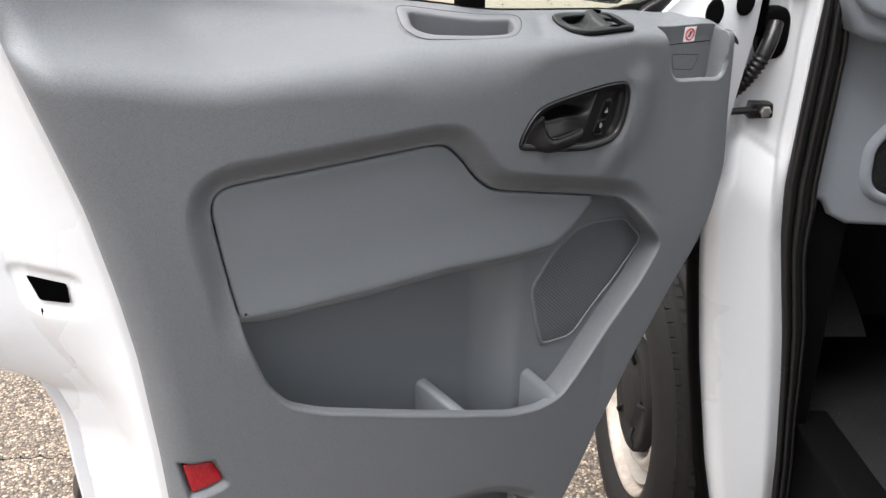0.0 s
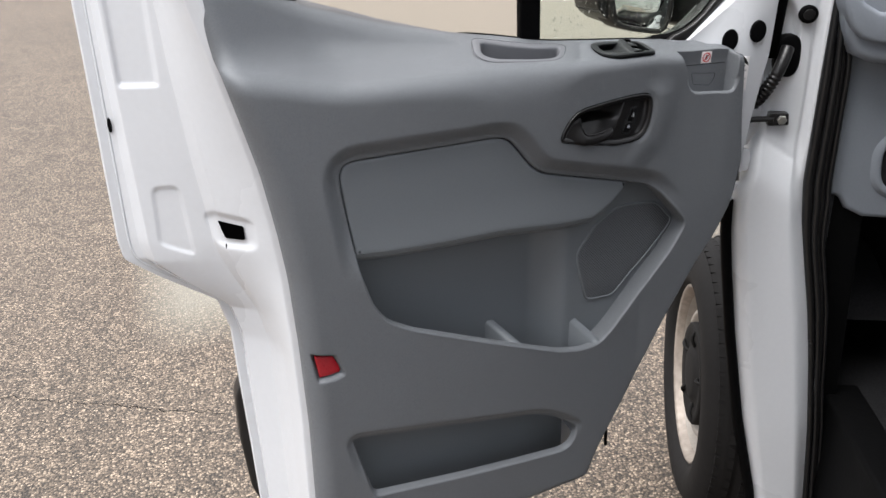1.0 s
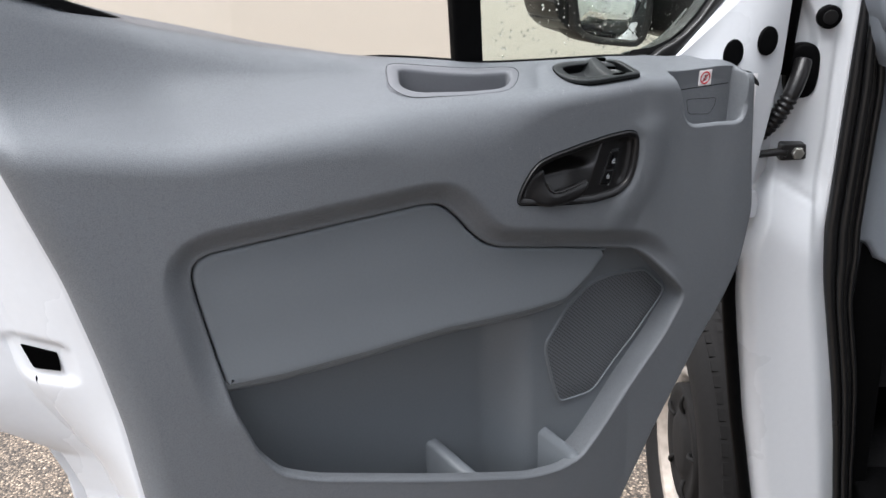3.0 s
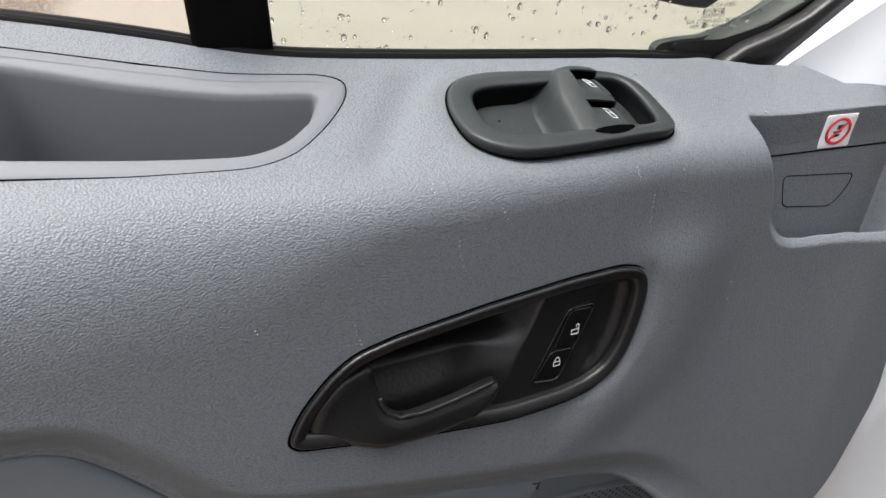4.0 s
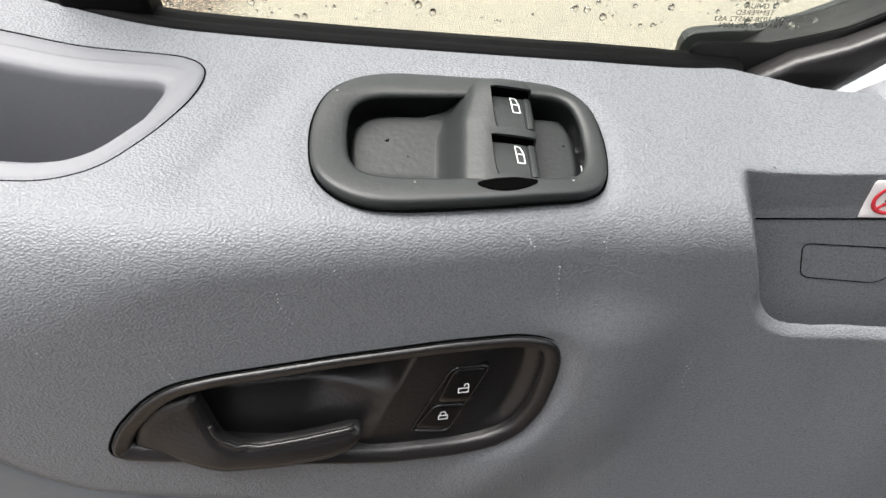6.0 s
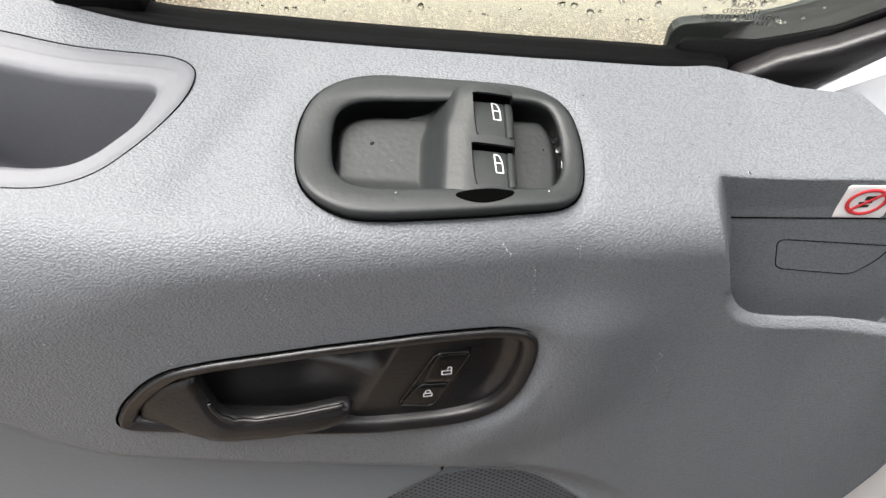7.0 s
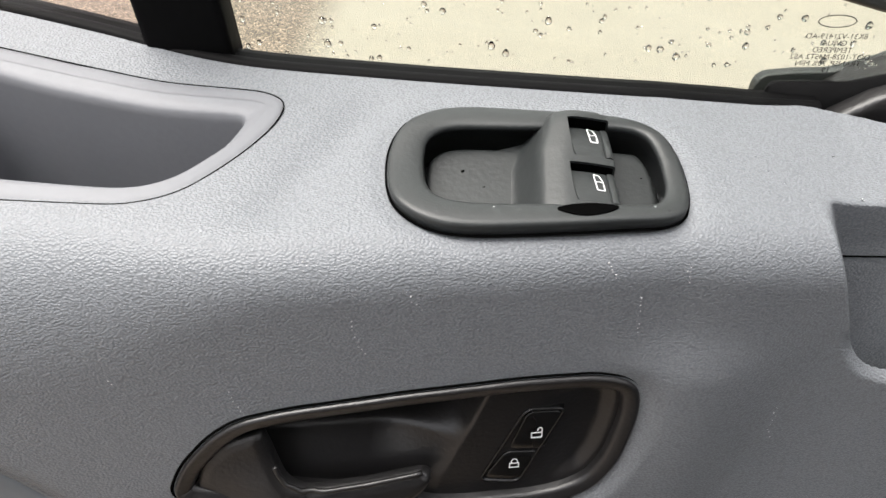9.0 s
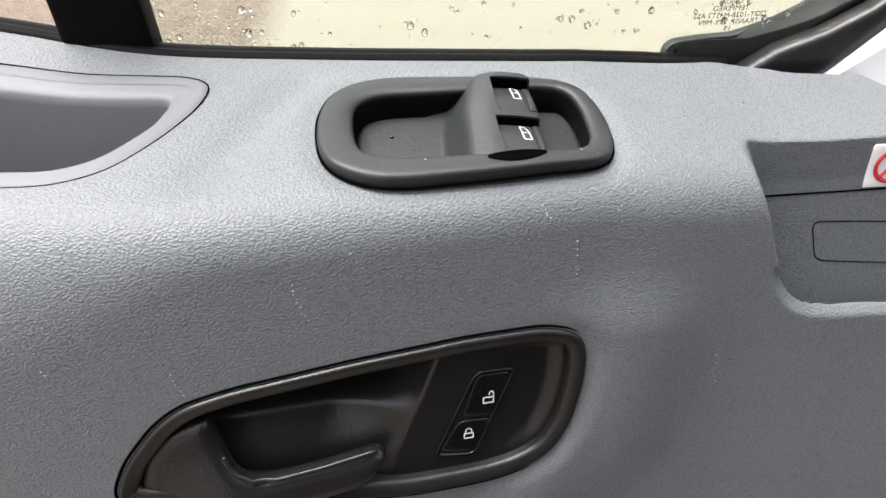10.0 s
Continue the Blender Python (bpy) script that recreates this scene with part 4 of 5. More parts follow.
def shell_edge():
    zz = np.linspace(0.36, 1.7, 520)
    cols = []
    t = np.interp
    xo = np.interp(zz, *np.array(OUTER).T)
    xo = (xo + np.roll(xo, 1) + np.roll(xo, -1)) / 3
    xo[0], xo[-1] = xo[1], xo[-2]
    xc, xl = curve(zz, CREASE), curve(zz, LEFT)
    key = [(xl + 0.06, 0.76 + 0 * zz), (xl + 0.012, 0.715 + 0 * zz), (xl - 0.006, 0.722 + 0 * zz), (xl * 0.35 + xc * 0.65, 0.752 + 0 * zz), (xc, 0.773 + 0 * zz), (xc * 0.9 + xo * 0.1, 0.792 + 0 * zz),
           (xo * 0.72 + xc * 0.28, 0.822 + 0 * zz), (xo * 0.84 + xc * 0.16 + 0.004, 0.842 + 0 * zz), (xo + 0.013, 0.849 + 0 * zz), (xo, 0.850 + 0 * zz), (xo - 0.002, 0.856 + 0 * zz), (xo + 0.002, 0.862 + 0 * zz), (xo + 0.06, 0.872 + 0 * zz), (xo + 0.5, 0.90 + 0 * zz)]
    k = np.array(key)
    k[12:, 0] = np.where(zz > 1.15, np.minimum(k[12:, 0], xo + 0.07), k[12:, 0])
    s = np.r_[0, np.cumsum([1, 1, 3, 3, 6, 6, 2, 1, 1.5, 1, 1, 3, 4])]
    n = 240
    q = np.linspace(0, s[-1], n)
    X = np.stack([np.interp(q, s, k[:, 0, i]) for i in range(len(zz))])
    Y = np.stack([np.interp(q, s, k[:, 1, i]) for i in range(len(zz))])
    Z = np.repeat(zz[:, None], n, 1)
    # latch opening, stamped field
    d = distance(X, Z, [(0.066, 0.984), (0.098, 0.980), (0.099, 0.958), (0.074, 0.957)])
    near = Y < 0.80
    Y = Y + np.where(near, 0.006 * step(0.016, 0.004, d), 0)
    d = distance(X, Z, rounded([(-0.012, 1.032), (0.026, 1.034), (0.034, 0.925), (-0.014, 0.945)], 0.012))
    Y = Y + np.where((Y > 0.785) & (Y < 0.85), 0.0028 * step(0.001, -0.006, d), 0)
    Y = Y + np.where((Y > 0.785) & (Y < 0.845), 0.0045 * step(1.168, 1.175, Z) * step(-0.032, -0.024, X) * step(0.022, 0.014, X), 0)
    return np.stack([X, Y, Z], -1).reshape(-1, 3), grid_faces(len(zz), n)


hem = np.linspace(0.75, 1.45, 160)
hem_x = sum(np.interp(hem + d, *np.array(OUTER).T) for d in (-0.012, -0.006, 0, 0.006, 0.012)) / 5
part("hem_seam", tube(np.stack([hem_x + 0.0135, 0.8482 + 0 * hem, hem], -1), 0.0016, 8), WHITE, door)
shell = part("door_shell", shell_edge(), WHITE, door, "glossy white painted door edge")
# black plate near the sheet's surface paints the dark inside of the latch hole
part("latch_shade", plate(rounded([(0.067, 0.983), (0.098, 0.979), (0.098, 0.959), (0.074, 0.958)], 0.002), 0, 0.002, 0.001, lambda a, b, h: np.stack([a, np.interp(a, (0.05, 0.07, 0.0928, 0.129), (0.795, 0.773, 0.752, 0.722)) + 0.0055 - h, b], -1), 40), SEAM_SHADE, door, "black plate painted as the shaded latch hole")
# black discs; the small ones stand in for dark holes round the latch
for x, y, z, r in ((-0.049, 0.848, 1.116, 0.010), (0.068, 0.779, 1.012, 0.004), (0.0745, 0.779, 1.000, 0.004), (0.074, 0.779, 0.945, 0.004)):
    part("hole_disc", plate([(x + 0.28 * r * math.cos(a), z + r * math.sin(a)) for a in np.linspace(0, 2 * math.pi, 16, endpoint=False)], -0.004, 0.0015, 0.0006, lambda a, b, h, y=y: np.stack([a, y - 0.004 - h, b], -1), 24), RUBBER, door)


def panel_behind():
    """The door's inner sheet behind the trim, out to the hinge, and the window frame's foot."""
    out = [(0.16, 0.40), (0.655, 0.405), (0.70, 0.50), (0.80, 0.655), (0.88, 0.80), (0.935, 0.88), (0.958, 0.95), (0.972, 1.03), (0.992, 1.13), (0.998, 1.24), (1.01, 1.40), (0.99, 1.40), (0.915, 1.235), (0.83, 1.160), (0.80, 1.10), (0.16, 1.10)]
    return prism(out, 0.776, 0.858, 0.006, lambda a, b, c: (a, 0.776 + (c - 0.776) * (1 - 0.62 * float(step(0.97, 0.89, a)) * (b > 1.12)) + (0.026 * float(step(0.90, 0.85, a)) if b > 1.1 else 0.0), b))


sharp(part("inner_sheet", panel_behind(), WHITE, door, "glossy white painted inner door sheet"), 35)
for x, z in ((0.902, 1.161), (0.957, 1.171)):
    part("hole_disc", plate([(x + 0.016 * math.cos(a), z + 0.018 * math.sin(a)) for a in np.linspace(0, 2 * math.pi, 24, endpoint=False)], -0.002, 0.0035, 0.0015, lambda a, b, h: np.stack([a, 0.775 - h, b], -1), 40), RUBBER, door, "round black rubber plug")

# window: seals, divider, panes
sx = np.linspace(0.06, 0.793, 110)
sg = step(0.25, 0.09, sx)
sy = np.where(sx > 0.76, np.interp(sx, (0.76, 0.80), (0.794, 0.799)), curve(sx, SILL_Y)) * (1 - sg) + (face_y(sx) + 0.075) * sg
sw_ = step(0.53, 0.40, sx)
sz = shelf_z(sx, sy) * (1 - sw_) + curve(sx, SILL_Z) * sw_
sz = sz - 0.012 * step(0.47, 0.38, sx)
strip = np.stack([np.stack([sx, sy + dy, sz + dz], -1) for dy, dz in ((-0.001, -0.008), (0.0, -0.0015), (0.0008, 0.0004), (0.0022, 0.0014), (0.0048, 0.0014), (0.0062, 0.0004), (0.0074, 0.0003), (0.0092, 0.0009), (0.0140, 0.0002), (0.0165, -0.006))])
part("window_seal", (strip.reshape(-1, 3), grid_faces(10, len(sx))), RUBBER, door, "black rubber window seal")

part("outer_belt_seal", prism([(0.10, 1.06), (0.80, 1.06), (0.80, 1.128), (0.56, 1.134), (0.45, 1.146), (0.34, 1.176), (0.22, 1.22), (0.10, 1.28)], 0.826, 0.850, 0.003, lambda a, b, c: (a, c, b)), RUBBER, door, "black rubber outer belt seal")


def glass_y(z):
    return 0.809 - 0.10 * (z - 1.18)


def pane(x0, x1, z0, z1, slope=0.0):
    """A pane with its rear or front edge leaning by slope metres per metre."""
    bm = bmesh.new()
    vs = [[bm.verts.new((x, glass_y(z) + e, z)) for x, z in ((x0, z0), (x1, z0), (x1 + slope * (z1 - z0), z1), (x0, z1))] for e in (0, 0.004)]
    bm.faces.new(vs[0])
    bm.faces.new(vs[1][::-1])
    for k in range(4):
        bm.faces.new((vs[0][k], vs[0][(k + 1) % 4], vs[1][(k + 1) % 4], vs[1][k]))
    return bm


for x0, x1, sl in ((0.10, 0.545, 0), (0.56, 0.83, 1.6)):
    p = part("window_pane", pane(x0, x1, 1.15, 1.75, sl), GLASS if sl else CLEAR, door, "green-tinted side window wet with rain", False)
    p.visible_shadow = False
part("window_divider", prism([(0.539, 1.165), (0.572, 1.165), (0.532, 1.75), (0.499, 1.75)], 0, 0.016, 0.003, lambda a, b, c: (a, glass_y(b) - 0.012 + c, b)), RUBBER, door, "black upright window divider bar")
front = [(0.797, 1.162), (0.8124, 1.1723), (0.8304, 1.179), (0.8468, 1.188), (0.866, 1.204), (0.887, 1.230), (1.00, 1.36), (1.23, 1.585), (1.25, 1.56), (1.02, 1.335), (0.905, 1.228), (0.876, 1.195), (0.8544, 1.1755), (0.8337, 1.1595), (0.826, 1.148), (0.797, 1.148)]
part("window_frame", prism(front, 0, 0.035, 0.004, lambda a, b, c: (a, glass_y(b) - 0.012 + c, b)), BLACK, door, "black plastic front window frame")

# ---- the van ----
VF, VR = np.array([0.469, 0.883, 0.0]), np.array([0.883, -0.469, 0.0])


def van_at(f, r, z):
    """A place from metres ahead along the van, across it to its right, and up."""
    f, r, z = np.broadcast_arrays(np.asarray(f, float), np.asarray(r, float), np.asarray(z, float))
    return f[..., None] * VF + r[..., None] * VR + z[..., None] * np.array([0, 0, 1.0])


van = thing("van", "white panel van with grey dashboard and steel wheel", "van")
EDGE_IN = [(0.05, 0.71), (0.2, 0.702), (0.375, 0.686), (0.533, 0.665), (0.633, 0.649), (0.728, 0.63), (0.819, 0.612), (0.895, 0.603), (1.0, 0.604), (1.1, 0.605), (1.22, 0.607), (1.5, 0.604), (1.9, 0.60)]
EDGE_OUT = [(0.05, 0.63), (0.2, 0.603), (0.383, 0.558), (0.58, 0.521), (0.725, 0.499), (0.80, 0.489), (0.87, 0.486), (0.895, 0.492), (0.915, 0.501), (0.96, 0.504), (0.99, 0.510), (1.05, 0.5165), (1.12, 0.508), (1.3, 0.49), (1.9, 0.46)]


def pillar_mesh():
    zz = np.linspace(-0.02, 1.9, 340)
    ri, ro = curve(zz, EDGE_IN), curve(zz, EDGE_OUT)
    n = 90
    t = np.linspace(-0.35, 1.12, n)[None, :]
    R = ro[:, None] + (ri - ro)[:, None] * np.clip(t, 0, 1.12)
    F = 1.155 + 0.016 * (1 - np.sqrt(np.clip(1 - np.clip((0.22 - t) / 0.22, 0, 1) ** 2, 0, 1))) * 3 + 0.5 * np.clip(-t, 0, 1) + 0.03 * step(0.75, 1.12, t) + 0 * R
    Z = np.repeat(zz[:, None], n, 1)
    F = F + 0.030 * step(0.890, 1.030, Z + 0.75 * (R - 0.53)) * step(1.03, 0.82, t)
    F = F + 0.003 * np.exp(-((Z + 0.64 * (R - 0.5247) - 0.978) / 0.004) ** 2) * step(0.515, 0.53, R) * step(0.60, 0.575, R)
    F = F + 0.014 * step(1.06, 0.90, np.hypot((R - 0.497) / 0.066, (Z - 1.15) / 0.085))
    v = van_at(F, R, Z)
    f = grid_faces(len(zz), n)
    # below the hinges its outer side is open to the wheel housing
    open_side = ((t < -0.02) & (Z < 0.84)).ravel()
    return v.reshape(-1, 3), f[~open_side[f].any(1)]


part("door_pillar", pillar_mesh(), WHITE, van, "glossy white painted door pillar")
zz = np.linspace(0.08, 1.8, 110)
SEAL_WIDE = [(0.08, 0.030), (0.25, 0.030), (0.48, 0.029), (0.66, 0.038), (0.78, 0.037), (0.86, 0.048), (1.10, 0.046), (1.20, 0.030), (1.8, 0.030)]
wide = curve(zz, SEAL_WIDE)
for lo, hi, df in ((0.0, 0.36, -0.004), (0.36, 0.62, -0.010), (0.62, 0.82, -0.003), (0.82, 1.0, -0.006)):
    part("door_seal", tube(van_at(1.182 + df, curve(zz, EDGE_IN) + wide * (lo + hi) / 2 + 0.002, zz), wide * (hi - lo) * 0.56, 10), SEALS, van, "black rubber door seal")
part("pillar_trim", prism([(0.70, 0.0), (0.76, 0.0), (0.70, 1.6), (0.62, 1.6), (0.63, 1.1), (0.64, 0.86), (0.66, 0.70), (0.69, 0.45)], 1.205, 1.30, 0.004, lambda a, b, c: Vector(van_at(c, a, b))), RUBBER, van)

# dashboard
def in_van(a, b, c):
    return Vector(van_at(c, a, b))


low = [(0.652, 1.20), (0.654, 0.97), (0.657, 0.868), (0.676, 0.866), (0.690, 0.842), (0.722, 0.826), (0.80, 0.822), (1.9, 0.82), (1.9, 1.20)]
dash = sharp(part("lower_dashboard", prism(low, 1.195, 1.6, 0.012, in_van), DASH, van, "grey plastic lower dashboard"), 50)
well = rounded([(0.735, 0.952), (0.738, 0.905), (0.748, 0.886), (0.775, 0.873), (0.90, 0.872), (0.90, 1.06), (0.775, 1.005)], 0.012)
# thin dark plate on the dash paints the shade of a knee hollow
part("knee_shade", plate(well, 0, 0.0012, 0.0005, lambda a, b, h: van_at(1.194 - h, a, b), 60), CARPET_SHADE, dash, "dark plate painted as the shade of a dashboard recess")
part("recess_rim", ring(well, [(-0.016, 0.0), (-0.010, 0.006), (-0.003, 0.009), (0.001, 0.006), (0.003, 0.001)], lambda a, b, h: van_at(1.1955 - h, a, b), 90), DASH, dash)
lip = [(0.606, 1.33), (0.611, 1.222), (0.623, 1.168), (0.640, 1.130), (0.667, 1.118), (0.72, 1.112), (1.9, 1.105), (1.9, 1.33)]
sharp(part("upper_dashboard", prism(lip, 1.135, 1.75, 0.014, in_van), DASH, van, "grey plastic upper dashboard"), 50)
tier = [(0.604, 1.232), (0.612, 1.205), (0.624, 1.178), (0.642, 1.160), (0.667, 1.151), (0.72, 1.144), (1.9, 1.138), (1.9, 1.196), (0.72, 1.197), (0.667, 1.200), (0.642, 1.214), (0.622, 1.240)]
sharp(part("dashboard_tray", prism(tier, 1.124, 1.5, 0.008, in_van), DASH, van, "grey plastic dashboard tray edge"), 50)
# cabin shell
part("cabin_floor", prism([(0.725, -1.0), (0.725, 1.75), (2.3, 1.75), (2.3, -1.0)], 0.41, 0.43, 0.0, lambda a, b, c: Vector(van_at(b, a, c))), CARPET_SHADE, van, "black carpeted footwell floor")
part("firewall", prism([(0.66, 0.3), (2.3, 0.3), (2.3, 1.2), (0.66, 1.2)], 1.6, 1.7, 0.0, lambda a, b, c: Vector(van_at(c, a, b))), CARPET_SHADE, van)
part("sill_step", prism([(0.722, 0.0), (0.80, 0.0), (0.80, 0.437), (0.722, 0.437)], -0.1, 1.25, 0.01, lambda a, b, c: Vector(van_at(c, a, b))), RUBBER, van, "black plastic door step")
# unseen rear side and roof of the van, added to block some sky
part("side_wall", prism([(-4.4, 0.25), (0.06, 0.25), (0.10, 1.2), (0.22, 2.05), (-4.4, 2.05)], 0.47, 0.52, 0.01, lambda a, b, c: Vector(van_at(a, c, b))), WHITE, van, "white painted van side")
part("roof", prism([(0.50, -4.4), (0.55, 0.75), (2.3, 0.75), (2.3, -4.4)], 2.0, 2.05, 0.0, lambda a, b, c: Vector(van_at(b, a, c))), WHITE, van)
# unseen wall, added to keep light out of the cabin
part("light_stop", prism([(0.5, 0.2), (2.3, 0.2), (2.3, 2.02), (0.5, 2.02)], -0.75, -0.70, 0.0, in_van), CARPET_SHADE, van)
part("far_side", prism([(-0.2, 0.2), (1.7, 0.2), (1.7, 1.2), (-0.2, 1.2)], 2.3, 2.35, 0.0, lambda a, b, c: Vector(van_at(a, c, b))), CARPET_SHADE, van)

# front wheel
WC = van_at(1.53, 0.513, 0.0) + np.array([0, 0, GROUND + 0.345])


def wheel_at(ax, rad, ang):
    """ax: metres inboard of the outer face; rad, ang: polar round the hub."""
    ax, rad, ang = np.broadcast_arrays(np.asarray(ax, float), np.asarray(rad, float), np.asarray(ang, float))
    return WC + ax[..., None] * VR + (rad * np.cos(ang))[..., None] * VF + (rad * np.sin(ang))[..., None] * np.array([0, 0, 1.0])


def spun(profile, n=96):
    ang = np.linspace(0, 2 * np.pi, n, endpoint=False)
    v = np.concatenate([wheel_at(a, r, ang) for a, r in profile])
    return v, grid_faces(len(profile), n, True)


wheel = part("wheel", spun([(0.02, 0.10), (0.10, 0.10), (0.10, 0.19), (0.02, 0.195)], 48), STEEL, van, "silver painted steel wheel with black centre cap")
part("tyre", spun([(0.014, 0.216), (0.002, 0.224), (-0.010, 0.235), (-0.018, 0.262), (-0.015, 0.298), (0.002, 0.328), (0.020, 0.338), (0.045, 0.340), (0.05, 0.334), (0.06, 0.334), (0.065, 0.342), (0.11, 0.344), (0.115, 0.336), (0.125, 0.336), (0.13, 0.342), (0.19, 0.338), (0.21, 0.32), (0.22, 0.27), (0.20, 0.22)]), TYRE, wheel, "black rubber tyre")
lug_v, lug_f = [], []
for k in range(70):
    a0 = 2 * np.pi * k / 70
    for lo, hi, sh in ((0.006, 0.044, 0.0), (0.066, 0.108, 0.02), (0.132, 0.19, 0.01)):
        base = len(lug_v)
        for rad in (0.325, 0.3455 if lo > 0.01 else 0.341):
            for ax, a in ((lo, a0 + sh), (hi, a0 + sh + 0.02), (hi, a0 + sh + 0.083), (lo, a0 + sh + 0.063)):
                lug_v.append(wheel_at(ax, rad - (0.006 if ax < 0.01 and rad > 0.33 else 0), a))
        lug_f += [tuple(base + i for i in q) for q in ((4, 5, 6, 7), (0, 1, 5, 4), (1, 2, 6, 5), (2, 3, 7, 6), (3, 0, 4, 7))]
part("tread", (lug_v, lug_f), TYRE, wheel, "", False)
part("rim", spun([(0.012, 0.2215), (0.002, 0.2225), (0.0, 0.217), (0.006, 0.212), (0.03, 0.205), (0.045, 0.197), (0.10, 0.19)]), RIM, wheel, "worn tan-stained rim flange")
# disc with vent holes
ang = np.linspace(0, 2 * np.pi, 192, endpoint=False)
rr = np.linspace(0.09, 0.197, 26)
A, Rr = np.meshgrid(ang, rr)
ax = 0.055 - 0.035 * np.exp(-((Rr - 0.150) / 0.022) ** 2) + 0.01 * step(0.17, 0.197, Rr)
hole = (((A * 14 / (2 * np.pi)) % 1 - 0.5) * 2 * np.pi / 14 * 0.165) ** 2 + (Rr - 0.168) ** 2 < 0.0095 ** 2
fc = grid_faces(26, 192, True)
fc = fc[~hole.ravel()[fc].all(1)]
part("disc", (wheel_at(ax, Rr, A).reshape(-1, 3), fc), STEEL, wheel)
part("hub_cap", spun([(0.03, 0.128), (0.010, 0.127), (0.006, 0.122), (0.008, 0.105), (0.012, 0.09), (0.011, 0.07), (0.004, 0.062), (0.001, 0.05), (0.0, 0.02), (0.0, 0.001)], 64), TYRE, wheel, "black plastic wheel centre cap")
for k in range(5):
    c = 2 * np.pi * k / 5 + 0.3
    pts = [wheel_at(0.010 - 0.008 * math.sin(math.pi * t), 0.075 + 0.045 * t, c) for t in np.linspace(0, 1, 8)]
    part("cap_rib", tube(pts, 0.0045, 8), TYRE, wheel)
# wheel arch
wa = np.linspace(-0.3, 0.72 * np.pi, 50)
arch = np.concatenate([wheel_at(a, 0.375, wa) for a in (0.10, 0.35)] + [wheel_at(0.35, 0.05, wa)])
part("wheel_arch_liner", (arch, grid_faces(3, 50)), CARPET_SHADE, van, "black wheel arch liner")

# ---- pillar fittings ----
def van_plate(f, r, z, rad_r, rad_z, thick, mat, name, parent, label=""):
    out = [(r + rad_r * math.cos(a), z + rad_z * math.sin(a)) for a in np.linspace(0, 2 * math.pi, 36, endpoint=False)]
    return part(name, plate(out, -0.004, thick, thick * 0.5, lambda a, b, h: van_at(f - h, a, b), 48), mat, parent, label)


van_plate(1.181, 0.572, 1.191, 0.0155, 0.0150, 0.005, RUBBER, "hole_disc", van, "round black rubber plug")
van_plate(1.176, 0.572, 1.191, 0.0095, 0.0090, 0.001, BLACK, "plug_centre", van)
# cable boot from the pillar to the door
flange = [(0.5485 + 0.0215 * math.copysign(abs(math.cos(w)) ** 0.7, math.cos(w)), 1.1215 + 0.036 * math.copysign(abs(math.sin(w)) ** 0.7, math.sin(w))) for w in np.linspace(0, 2 * math.pi, 48, endpoint=False)]
boot = part("cable_boot", plate(flange, -0.014, 0.007, 0.004, lambda a, b, h: van_at(1.188 - h, a, b), 64), RUBBER, van, "ribbed black rubber cable boot")
a, b, c = van_at(1.176, 0.5445, 1.136), van_at(1.135, 0.524, 1.085), np.array([1.000, 0.815, 1.035])
tt = np.linspace(0, 1, 60)
line = (1 - tt)[:, None] ** 2 * a + (2 * tt * (1 - tt))[:, None] * b + tt[:, None] ** 2 * c
part("boot_hose", tube(line, 0.0112 - 0.001 * tt + 0.0018 * np.sin(tt * 2 * np.pi * 16) * step(0.35, 0.5, tt), 14), BLACK, boot)
# door check strap
chk = part("check_strap", prism(rounded([(0.527, 1.003), (0.529, 1.027), (0.561, 1.026), (0.563, 1.004)], 0.004), 1.169, 1.19, 0.003, lambda p, q, w: Vector(van_at(w, p, q))), BLACK, van, "black steel door check strap with bolt")
part("strap_arm", tube([van_at(1.168, 0.536, 1.0135), np.array([1.016, 0.788, 1.0150]), np.array([0.979, 0.786, 1.0185]), np.array([0.955, 0.788, 1.020])], 0.0052, 10), BLACK, chk)
part("bolt", plate([(0.5495 + 0.0085 * math.cos(w), 1.0145 + 0.0085 * math.sin(w)) for w in np.linspace(0, 2 * math.pi, 6, endpoint=False)], 0, 0.006, 0.0015, lambda p, q, h: van_at(1.169 - h, p, q), 36), ZINC, chk, "zinc-plated bolt head")
# lower hinge
flat = lambda p, q, w: (p, w, q)
part("hinge_plate", prism([(0.94, 0.968), (0.9905, 0.967), (1.0105, 0.990), (1.0140, 1.032), (1.010, 1.10), (0.94, 1.10)], 0.802, 0.850, 0.004, flat), WHITE, door, "white painted hinge reinforcement")
hinge = part("door_hinge", prism(rounded([(0.950, 0.964), (0.992, 0.962), (0.9974, 0.9457), (0.9951, 0.9200), (0.950, 0.9215)], 0.006), 0.796, 0.86, 0.004, flat), WHITE, van, "white painted door hinge")
part("hinge_pin", prism(rounded([(0.950, 0.9168), (0.982, 0.9160), (0.982, 0.9010), (0.950, 0.9030)], 0.004), 0.804, 0.84, 0.003, flat), BLACK, hinge, "black hinge knuckle")
part("hinge_bush", tube([(0.986, 0.815, 0.919), (0.986, 0.815, 0.899)], 0.0055, 12), ZINC, hinge, "zinc hinge bush")
part("hinge_leaf", prism(rounded([(0.945, 0.900), (0.981, 0.8955), (0.9716, 0.8787), (0.9719, 0.8655), (0.945, 0.868)], 0.004), 0.802, 0.86, 0.004, flat), WHITE, hinge)
part("gap_seal", tube([np.array([1.012, 0.80, 1.12]), np.array([1.022, 0.80, 1.24]), np.array([1.04, 0.80, 1.40])], 0.012, 10), RUBBER, van, "black rubber gap seal")
# edge of the wheel housing
hz = np.linspace(-0.02, 0.86, 60)
